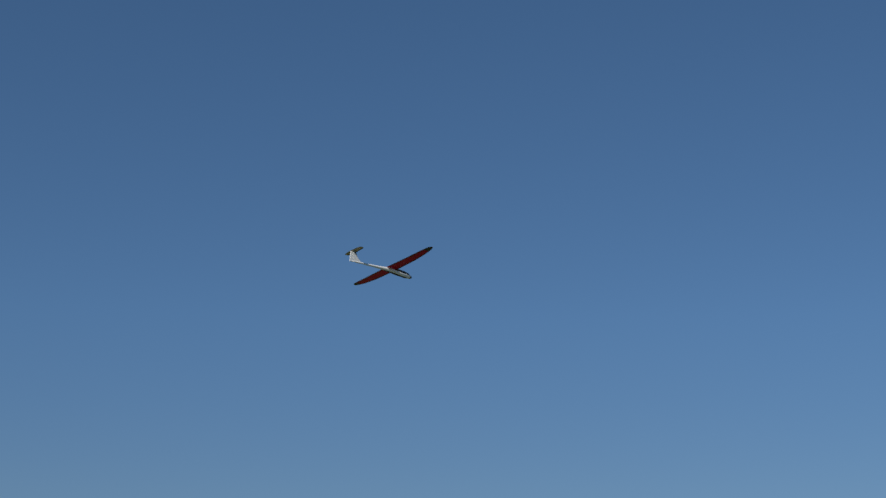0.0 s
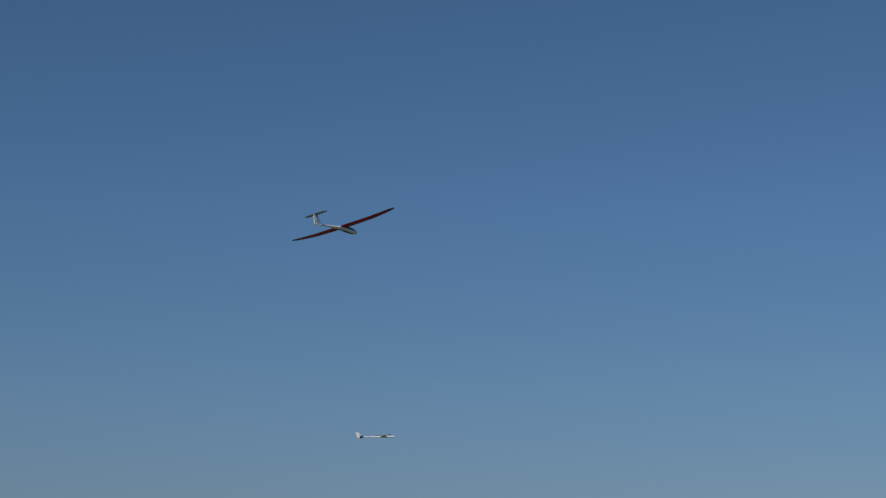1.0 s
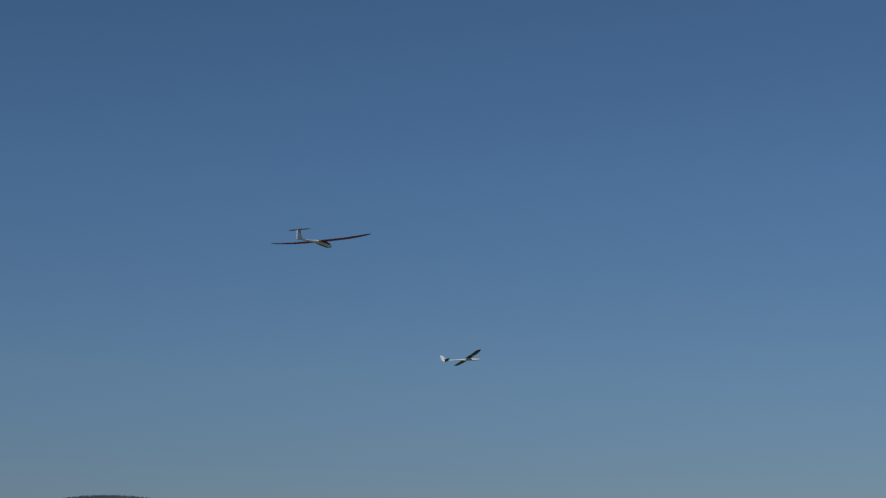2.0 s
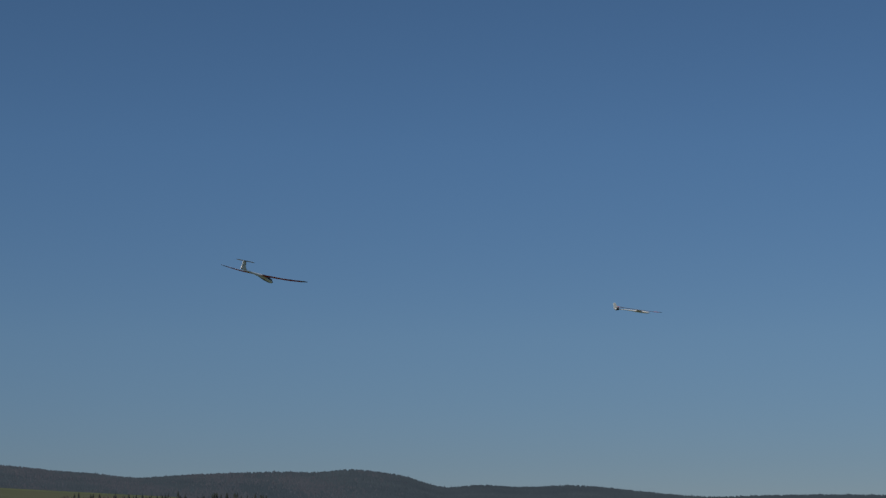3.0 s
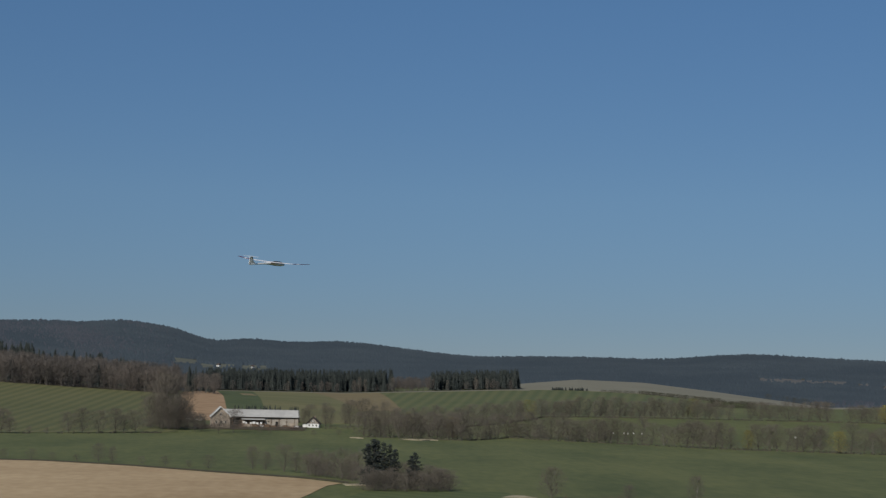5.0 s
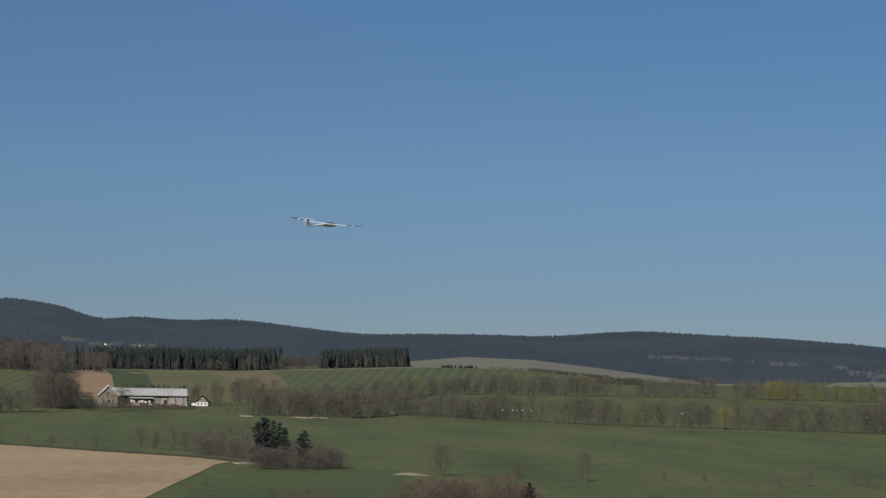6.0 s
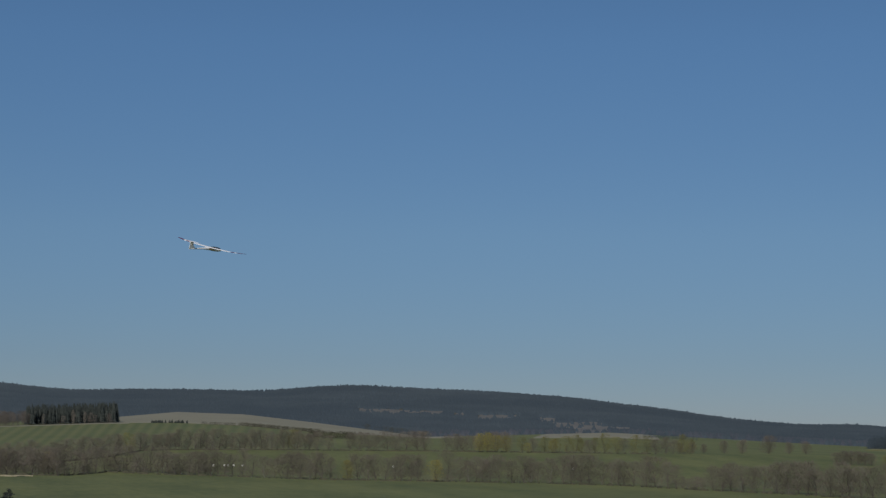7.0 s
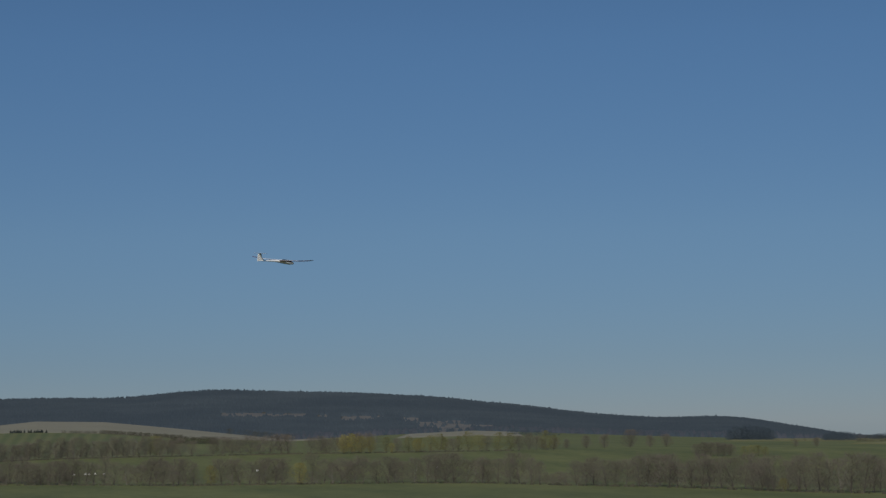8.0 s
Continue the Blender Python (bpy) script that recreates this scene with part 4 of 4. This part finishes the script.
def roof_mesh(name, mat, p0, p1, q0, q1, thick=0.18):
    """A roof slab with the eaves p0-p1 and the ridge q0-q1."""
    bm = bmesh.new()
    a = [bm.verts.new(p) for p in (p0, p1, q1, q0)]
    b = [bm.verts.new(Vector(p) + Vector((0, 0, thick))) for p in (p0, p1, q1, q0)]
    bm.faces.new(a[::-1])
    bm.faces.new(b)
    for i in range(4):
        bm.faces.new((a[i], a[(i + 1) % 4], b[(i + 1) % 4], b[i]))
    return bm_mesh(name, bm, mat)


def house_window(parent, x, y, z, w, h):
    win = part("window", box_mesh("window", M_WHITE, (-w / 2 - .08, -w / 2, -.06, .02, -h / 2, h / 2), (w / 2, w / 2 + .08, -.06, .02, -h / 2, h / 2),
                                 (-w / 2 - .08, w / 2 + .08, -.06, .02, h / 2, h / 2 + .08), (-w / 2 - .08, w / 2 + .08, -.08, .02, -h / 2 - .08, -h / 2)),
               parent, place=pose(x, y, z))
    part("pane", box_mesh("pane", M_DARK, (-w / 2, w / 2, -.03, .01, -h / 2, h / 2)), win)


def make_barn():
    x, y, z = at(-2.53, 985)
    barn = thing("barn", Matrix.Translation((x, y, z - 0.4)) @ pose(0, 0, 0, 0, 0, 4), "long barn with a pale grey roof and patched walls", "barn")
    L, D, E, R = 19.6, 12.0, 5.4, 8.7
    part("wall", box_mesh("back_wall", M_PLASTER, (-L, L, D - .4, D, 0, E)), barn)
    part("wall", gable_mesh("end_wall", M_PLASTER, 0, D, -.3, E, R), barn, place=pose(L, 0, 0, 0, 0, 90))
    segs = [(-L, -9.0, M_DARK, .8), (-9.0, 2.6, M_BRICK, .6), (2.6, 11.0, M_STONE, 0.3), (11.0, L, M_STONE, 0.0)]
    for a, b, m, inset in segs:
        part("wall_bay", box_mesh("wall_bay", m, (a, b, inset, inset + .3, 0, E)), barn)
    for a in np.arange(-18, 19.5, 4.0):
        part("post", box_mesh("post", M_WOOD, (a - .12, a + .12, -.15, .1, 0, E)), barn)
    for a, w, z0, z1 in ((-8.7, 1.1, 1.9, 3.0), (-7.3, .8, 1.6, 2.6), (-4.9, 1.0, 1.2, 2.5), (-3.7, 1.5, 1.0, 2.8), (-1.9, 1.3, .9, 2.4), (.3, .9, 1.4, 2.6)):
        part("wall_panel", box_mesh("wall_panel", M_WHITE, (a, a + w, -1.56, -1.48, z0, z1)), barn, "whitewashed lean-to panel")
    for a, w in ((-9.0, 4.0), (-4.6, 6.8)):
        part("boarding", box_mesh("boarding", M_WOOD, (a, a + w, -1.46, -1.36, 0, 1.3)), barn, "weathered brown boarding")
    for a, w in ((-6.5, .5), (-4.2, .5), (-.1, .4), (2.0, .6)):
        part("opening", box_mesh("barn_opening", M_DARK, (a, a + w, .46, .64, .3, 3.0)), barn)
    part("window", box_mesh("barn_window", M_DARK, (13.6, 14.3, -.05, .2, 2.4, 3.1)), barn)
    part("window", box_mesh("barn_window", M_DARK, (4.4, 5.0, .25, .5, 2.6, 3.3)), barn)
    part("wall_patch", box_mesh("wall_patch", M_PLASTER, (15.2, 18.4, -.06, .02, .3, 2.2)), barn, "patch of tan plaster")
    part("eaves_board", box_mesh("eaves_board", M_WOOD, (2.8, L, -.2, -.05, E - .75, E - .35)), barn, "dark brown board under the eaves")
    part("roof", roof_mesh("roof", M_ROOF_GREY, (-L - .4, -.8, E - .25), (L + .5, -.8, E - .25), (-L - .4, D / 2, R), (L + .5, D / 2, R)), barn)
    part("roof", roof_mesh("roof", M_ROOF_GREY, (L + .5, D + .8, E - .25), (-L - .4, D + .8, E - .25), (L + .5, D / 2, R), (-L - .4, D / 2, R)), barn)
    for i in range(20):
        a = -L + 0.6 + i * 2.08
        part("roof_seam", roof_mesh("roof_seam", M_ROOF_GREY, (a, -.8, E - .02), (a + .12, -.8, E - .02), (a, D / 2, R + .22), (a + .12, D / 2, R + .22), 0.05), barn)
    part("lean_to_roof", roof_mesh("lean_to_roof", M_ROOF_GREY, (-9.4, -1.6, 3.75), (2.8, -1.6, 3.75), (-9.4, .55, 4.4), (2.8, .55, 4.4), 0.12), barn, "pale lean-to roof")
    for a in (-9.2, -5.2, -1.2, 2.6):
        part("lean_to_post", box_mesh("lean_to_post", M_WOOD, (a - .1, a + .1, -1.5, -1.3, 0, 3.75)), barn)
    part("barn_door", box_mesh("barn_door", M_DARK, (8.2, 9.6, .22, .4, 0, 3.0)), barn, "dark open barn door")
    part("ridge_cap", box_mesh("ridge_cap", M_ROOF_GREY, (-L - .4, L + .5, D / 2 - .25, D / 2 + .25, R + .14, R + .3)), barn)
    # cross wing
    x, y, z = at(-3.69, 958)
    wing = thing("barn_wing", Matrix.Translation((x, y, z - 0.4)) @ pose(0, 0, 0, 0, 0, 6), "gabled farm wing with white verge boards and tan walls", "barn")
    W, E, R, D = 4.6, 6.2, 10.8, 20
    part("gable_wall", gable_mesh("gable_wall", M_PLASTER, -W, W, 0, E, R), wing)
    part("wall", box_mesh("wall", M_PLASTER, (-W, -W + .3, .3, D, 0, E), (W - .3, W, .3, D, 0, E)), wing)
    part("roof", roof_mesh("roof", M_ROOF_GREY, (-W - .5, -.5, E - .45), (-W - .5, D, E - .45), (0, -.5, R + .02), (0, D, R + .02)), wing)
    part("roof", roof_mesh("roof", M_ROOF_GREY, (W + .5, D, E - .45), (W + .5, -.5, E - .45), (0, D, R + .02), (0, -.5, R + .02)), wing)
    part("verge_board", roof_mesh("verge_board", M_WHITE, (-W - .6, -.75, E - .55), (-W - .6, -.52, E - .55), (0, -.75, R + .0), (0, -.52, R + .0), 0.55), wing, "white painted verge board")
    part("verge_board", roof_mesh("verge_board", M_WHITE, (W + .6, -.52, E - .55), (W + .6, -.75, E - .55), (0, -.52, R + .0), (0, -.75, R + .0), 0.25), wing, "white painted verge board")
    for wx in (-2.2, 0.2, 2.4):
        house_window(wing, wx, 0, 3.4, 0.9, 1.3)
    house_window(wing, 0, 0, 7.2, 0.9, 1.2)
    # clutter at the barn
    rng = random.Random(9)
    for i in range(9):
        b = rng.uniform(-3.1, -1.35)
        x, y, z = at(b, 974 + rng.uniform(-4, 4))
        w, h = rng.uniform(1.0, 2.6), rng.uniform(0.7, 1.4)
        bm = bmesh.new()
        box(bm, -w, w, -.8, .8, 0, h)
        box(bm, -w * .7, w * .5, -.7, .7, h, h + .35)
        bmesh.ops.bevel(bm, geom=list(bm.edges), offset=.06, segments=1, affect="EDGES")
        m = rng.choice([M_WOOD, M_BRICK, M_BRICK, M_PLASTER])
        ob = new("timber_stack", bm_mesh("timber_stack", bm, m))
        ob.matrix_basis = Matrix.Translation((x, y, z - .05)) @ pose(0, 0, 0, 0, 0, rng.uniform(-20, 20))
        tagged(ob, "low stack of brown timber before the barn", "timber", "stacks before the barn")
    for b, w in ((-2.72, 0.7), (-2.60, 0.9), (-2.46, 1.2), (-1.42, 1.4)):
        white_bale(b, 976, w)
    for b in (-4.72, -4.62, -4.45, -4.37, -4.28, -5.35):
        white_bale(b, 1036, 0.7)


def white_bale(b, r, w):
    x, y, z = at(b, r)
    bm = bmesh.new()
    bmesh.ops.create_cone(bm, cap_ends=True, segments=14, radius1=.5, radius2=.5, depth=w * 1.4, matrix=pose(0, 0, .48, 0, 90, 0))
    bmesh.ops.bevel(bm, geom=[e for e in bm.edges if len(e.link_faces) == 2 and e.calc_face_angle(0) > 1], offset=.1, segments=2, affect="EDGES")
    ob = new("wrapped_bale", bm_mesh("wrapped_bale", bm, M_WHITE))
    ob.matrix_basis = Matrix.Translation((x, y, z)) @ pose(0, 0, 0, 0, 0, random.Random(int(b * 100)).uniform(-25, 25))
    tagged(ob, "white film-wrapped hay bale on the grass", "hay bale", "white bales")


def make_house():
    x, y, z = at(-0.93, 985)
    h = thing("house", Matrix.Translation((x, y, z - 0.2)) @ pose(0, 0, 0, 0, 0, -6), "small white house with a dark gabled roof", "house")
    h.scale = (0.88, 0.85, 0.88)
    W, E, R, D = 3.5, 2.7, 6.1, 8
    part("lower_wall", box_mesh("lower_wall", M_WHITE, (-W, W, 0, .3, 0, E), (-W, -W + .3, .3, D, 0, E), (W - .3, W, .3, D, 0, E), (-W, W, D, D + .3, 0, E)), h)
    part("gable_wall", gable_mesh("gable_wall", M_STONE, -W, W, .06, E + .02, R), h, "grey-tan boarded gable")
    part("annex", box_mesh("annex", M_WHITE, (-W - 2.6, -W, 1.2, 5.2, 0, 2.1)), h, "low whitewashed annex")
    part("annex_roof", roof_mesh("annex_roof", M_ROOF_DARK, (-W - 2.9, .8, 2.05), (-W - 2.9, 5.5, 2.05), (-W, .8, 2.7), (-W, 5.5, 2.7)), h)
    part("gable_boards", box_mesh("gable_boards", M_WOOD, (-W + .1, W - .1, -.08, -.01, E - .1, E + .25), (-1.9, -1.7, -.06, -.01, E + .25, E + 1.5), (1.7, 1.9, -.06, -.01, E + .25, E + 1.5)), h, "dark timber boards")
    part("roof", roof_mesh("roof", M_ROOF_DARK, (-W - .7, -.7, E - .6), (-W - .7, D + .6, E - .6), (0, -.7, R + .1), (0, D + .6, R + .1), 0.45), h)
    part("roof", roof_mesh("roof", M_ROOF_DARK, (W + .7, D + .6, E - .6), (W + .7, -.7, E - .6), (0, D + .6, R + .1), (0, -.7, R + .1), 0.45), h)
    part("chimney", box_mesh("chimney", M_BRICK, (.5, 1.1, 4, 4.6, R - 1, R + .9)), h)
    for wx in (-2.1, 0, 2.1):
        house_window(h, wx, 0, 1.5, 0.8, 1.0)
    house_window(h, -.7, 0, E + 1.1, 0.7, 0.9)
    house_window(h, .7, 0, E + 1.1, 0.7, 0.9)


def make_village():
    rng = random.Random(21)
    for b, el, w in ((-3.80, 0.47, 4.5), (-2.78, 0.44, 4)):
        r = slope_r(b, el)
        x, y, z = at(b, r)
        h = thing("village_house", Matrix.Translation((x, y, z)) @ pose(0, 0, 0, 0, 0, rng.uniform(-40, 40)), "tiny white village house below the forest", "house", "village houses")
        part("wall", box_mesh("wall", M_WHITE, (-w / 2, w / 2, -3, 3, 0, 3.6)), h)
        part("roof", roof_mesh("roof", M_ROOF_DARK, (-w / 2 - .4, -3.5, 3.4), (w / 2 + .4, -3.5, 3.4), (-w / 2 - .4, 0, 6), (w / 2 + .4, 0, 6)), h)
        part("roof", roof_mesh("roof", M_ROOF_DARK, (w / 2 + .4, 3.5, 3.4), (-w / 2 - .4, 3.5, 3.4), (w / 2 + .4, 0, 6), (-w / 2 - .4, 0, 6)), h)


make_barn()
make_house()
make_village()
for b in (8.11, 8.44, 8.55, 8.72, 8.98, 13.5, 18.9):
    white_bale(b, 967, 0.6)


# ---- model gliders ----
def wing_mesh(name, mat, spans, chords, lead, rise, upper=True, thick=0.11, x0=None, x1=None, off=0.0, cut=(0.0, 1.0)):
    """One skin of a wing half or a whole wing: spans are stations along x; an aerofoil section of which the upper or lower half is kept."""
    xs = [q for q in np.linspace(x0, x1, 13)]
    n, rows, verts, faces = 9, [], [], []
    for x in xs:
        c = float(np.interp(abs(x), spans, chords))
        yl = float(np.interp(abs(x), spans, lead))
        z = float(np.interp(abs(x), spans, rise))
        row = []
        for i in range(n):
            s = cut[0] + (cut[1] - cut[0]) * (0.5 - 0.5 * math.cos(math.pi * i / (n - 1)))
            t = thick * c * 2.9 * (0.2969 * math.sqrt(s) - 0.126 * s - 0.3516 * s ** 2 + 0.2843 * s ** 3 - 0.1015 * s ** 4)
            camber = 0.03 * c * 4 * s * (1 - s)
            row.append((x, yl - s * c, z + camber + (t + off if upper else -t * 0.75 - off)))
        rows.append(row)
    for row in rows:
        verts += row
    for j in range(len(xs) - 1):
        for i in range(n - 1):
            q = (j * n + i, j * n + i + 1, (j + 1) * n + i + 1, (j + 1) * n + i)
            faces.append(q if upper else q[::-1])
    return mesh_from(name, verts, faces, [mat], True)


def loft_mesh(name, mat, sections, sides=14):
    """A body along y out of sections (y, half width, half height, middle height)."""
    verts, faces = [], []
    for y, w, h, z in sections:
        for i in range(sides):
            a = 2 * math.pi * i / sides
            verts.append((w * math.cos(a), y, z + h * math.sin(a)))
    for j in range(len(sections) - 1):
        for i in range(sides):
            k = (i + 1) % sides
            faces.append((j * sides + i, j * sides + k, (j + 1) * sides + k, (j + 1) * sides + i))
    faces.append(tuple(range(sides))[::-1])
    faces.append(tuple((len(sections) - 1) * sides + i for i in range(sides)))
    bm = bmesh.new()
    vs = [bm.verts.new(v) for v in verts]
    for f in faces:
        bm.faces.new([vs[i] for i in f])
    return bm_mesh(name, bm, mat, smooth=True)


def plate_mesh(name, mat, outline, thick):
    """An upright plate in the plane x = 0: outline of (y, z)."""
    bm = bmesh.new()
    a = [bm.verts.new((-thick / 2, y, z)) for y, z in outline]
    b = [bm.verts.new((thick / 2, y, z)) for y, z in outline]
    bm.faces.new(a)
    bm.faces.new(b[::-1])
    for i in range(len(a)):
        j = (i + 1) % len(a)
        bm.faces.new((a[i], a[j], b[j], b[i]))
    bmesh.ops.recalc_face_normals(bm, faces=bm.faces)
    bmesh.ops.bevel(bm, geom=[e for e in bm.edges if abs(e.verts[0].co.x - e.verts[1].co.x) < 1e-6], offset=thick * .35, segments=2, affect="EDGES")
    return bm_mesh(name, bm, mat, smooth=False)


def red_glider():
    g = thing("model_glider", pose(-9.24, 33.97, EYE + 7.88), "white model glider with red wing undersides and a T-tail, in flight", "model aircraft", "model gliders")
    part("fuselage", loft_mesh("fuselage", M_GELCOAT, [(.50, .006, .006, -.03), (.485, .024, .022, -.03), (.44, .040, .040, -.028), (.34, .052, .056, -.022), (.18, .054, .062, -.012), (.02, .046, .054, -.008),
                                                       (-.16, .032, .037, -.014), (-.36, .022, .025, -.026), (-.62, .017, .019, -.044), (-.88, .013, .015, -.060), (-.92, .004, .006, -.062)]), g)
    part("nose_cone", loft_mesh("nose_cone", M_CANOPY, [(.505, .006, .006, -.03), (.487, .027, .025, -.03), (.452, .041, .040, -.028), (.445, .030, .030, -.028)]), g, "dark nose cap")
    part("canopy", loft_mesh("canopy", M_CANOPY, [(.460, .012, .010, -.010), (.41, .048, .036, -.002), (.30, .0575, .049, .005), (.18, .0580, .051, .009), (.08, .050, .043, .015), (.01, .030, .026, .022), (-.02, .008, .008, .030)]), g, "dark smoked canopy")
    # added dark strip stands in for the wing shadow on the belly
    part("belly_shade", loft_mesh("belly_shade", M_FILM_DARK, [(.42, .006, .006, -.062), (.34, .026, .016, -.066), (.10, .028, .016, -.058), (-.10, .018, .012, -.046), (-.20, .006, .005, -.048)]), g, "dark strip for the shade under nose and wing")
    sp = [0, .10, .7, 1.05, 1.22, 1.3]
    ch = [.24, .24, .21, .165, .12, .05]
    le = [.11, .11, .105, .095, .08, .05]
    ri = [.02, .02, .03, .055, .073, .082]
    for s, side in ((-1, "left"), (1, "right")):
        w = part("wing", wing_mesh("wing_top", M_GELCOAT, sp, ch, le, ri, True, 0.14, x0=s * .03, x1=s * 1.3), g, "white upper wing skin")
        part("underside", wing_mesh("wing_under", M_FILM_RED, sp, ch, le, ri, False, 0.14, x0=s * .03, x1=s * 1.3), w, "dark red wing underside")
        part("tip_band", wing_mesh("tip_band", M_FILM_BAND, sp, ch, le, ri, True, 0.14, x0=s * 1.02, x1=s * 1.30, off=.0015), w, "dark purple band on the wing tip")
        part("inner_band", wing_mesh("inner_band", M_FILM_BAND, sp, ch, le, ri, True, 0.14, x0=s * .80, x1=s * .92, off=.0015), w, "dark purple band on the wing")
        part("tip_cap", wing_mesh("tip_cap", M_FILM_DARK, sp, ch, le, ri, False, 0.14, x0=s * 1.13, x1=s * 1.30, off=.0015), w, "black wing tip")
        part("trailing_edge", wing_mesh("trailing_edge", M_FILM_DARK, sp, ch, le, ri, False, 0.14, x0=s * .10, x1=s * 1.13, off=.0015, cut=(0.90, 1.0)), w, "dark trailing edge")
        part("leading_edge", wing_mesh("leading_edge", M_FILM_DARK, sp, ch, le, ri, False, 0.14, x0=s * .06, x1=s * 1.29, off=.0015, cut=(0.0, 0.13)), w, "dark leading edge")
        part("aileron", wing_mesh("aileron", M_FILM_DARK, sp, ch, le, ri, False, 0.14, x0=s * .72, x1=s * 1.2, off=.0015, cut=(0.76, 0.80)), w, "dark aileron hinge line")
    tail_at = pose(0, -.02, -.078)
    part("fin", plate_mesh("fin", M_GELCOAT, [(-.665, .02), (-.785, .12), (-.825, .225), (-.90, .225), (-.895, .02)], .016), g, place=tail_at)
    part("rudder", plate_mesh("rudder", M_GELCOAT, [(-.890, -.005), (-.892, .215), (-.955, .215), (-.965, .0)], .011), g, place=tail_at)
    part("rudder_stripe", plate_mesh("rudder_stripe", M_FILM_DARK, [(-.778, .095), (-.826, .2255), (-.885, .2255)], .019), g, "dark red stripe on the fin", tail_at)
    st = ([0, .2, .27], [.135, .115, .07], [-.805, -.815, -.835], [.232, .232, .232])
    tail = part("tailplane", wing_mesh("tailplane_top", M_GELCOAT, *st, True, .08, -.27, .27), g, place=tail_at)
    part("underside", wing_mesh("tailplane_under", M_FILM_CREAM, *st, False, .08, -.27, .27), tail, "cream underside of the tailplane")
    part("leading_edge", wing_mesh("tail_edge", M_FILM_DARK, *st, False, .08, -.27, .27, off=.0015, cut=(0, .2)), tail, "dark leading edge")
    return g


def white_glider():
    g = thing("model_glider", pose(-13.2, 43.5, EYE + 1.3), "small white model glider with dark wings and red tips, in flight", "model aircraft", "model gliders")
    part("fuselage", loft_mesh("fuselage", M_GELCOAT, [(.355, .005, .005, -.014), (.335, .015, .015, -.014), (.26, .024, .025, -.014), (.06, .026, .029, -.008), (-.10, .022, .024, -.006), (-.25, .014, .015, .002),
                                                       (-.50, .011, .012, .006), (-.76, .009, .010, .010)]), g)
    sp = [0, .06, .55, .82, .9]
    ch = [.195, .195, .178, .148, .11]
    le = [.065, .065, .055, .035, .015]
    ri = [.026, .026, .03, .04, .045]
    for s in (-1, 1):
        w = part("wing", wing_mesh("wing_top", M_FILM_GREY, sp, ch, le, ri, True, x0=s * .02, x1=s * .9), g, "grey upper wing skin")
        part("underside", wing_mesh("wing_under", M_FILM_DARK, sp, ch, le, ri, False, x0=s * .02, x1=s * .9), w, "black wing underside")
        part("tip_band", wing_mesh("tip_band", M_FILM_TIP, sp, ch, le, ri, True, x0=s * .70, x1=s * .9, off=.0015), w, "faded red wing tip")
        part("leading_edge", wing_mesh("leading_edge", M_GELCOAT, sp, ch, le, ri, True, x0=s * .03, x1=s * .69, off=.0015, cut=(0, .12)), w, "pale leading edge")
    part("wing_saddle", loft_mesh("wing_saddle", M_GELCOAT, [(.08, .006, .005, .022), (.04, .018, .010, .028), (-.05, .017, .009, .028), (-.10, .005, .004, .022)]), g)
    part("rudder", plate_mesh("rudder", M_FILM_DARK, [(-.63, -.018), (-.64, .045), (-.735, .05), (-.73, -.035)], .018), g, "black lower rudder")
    part("fin", plate_mesh("fin", M_GELCOAT, [(-.655, .012), (-.765, .148), (-.838, .150), (-.800, .0), (-.745, -.035)], .012), g)
    st = ([0, .16, .2], [.12, .10, .06], [-.60, -.615, -.64], [.018, .018, .018])
    tail = part("tailplane", wing_mesh("tailplane_top", M_FILM_GREY, *st, True, .07, -.2, .2), g)
    part("underside", wing_mesh("tailplane_under", M_FILM_DARK, *st, False, .07, -.2, .2), tail, "black underside")
    return g


GLIDER_RED = red_glider()
GLIDER_WHITE = white_glider()


def flight(rows):
    return [(t, pose(x, y, z, 0, 0, -heading) @ pose(0, 0, 0, climb) @ pose(0, 0, 0, 0, bank)) for t, x, y, z, heading, climb, bank in rows]


def motions():
    walk(GLIDER_RED, flight(RED_FLIGHT))
    walk(GLIDER_WHITE, flight(WHITE_FLIGHT))


motions()
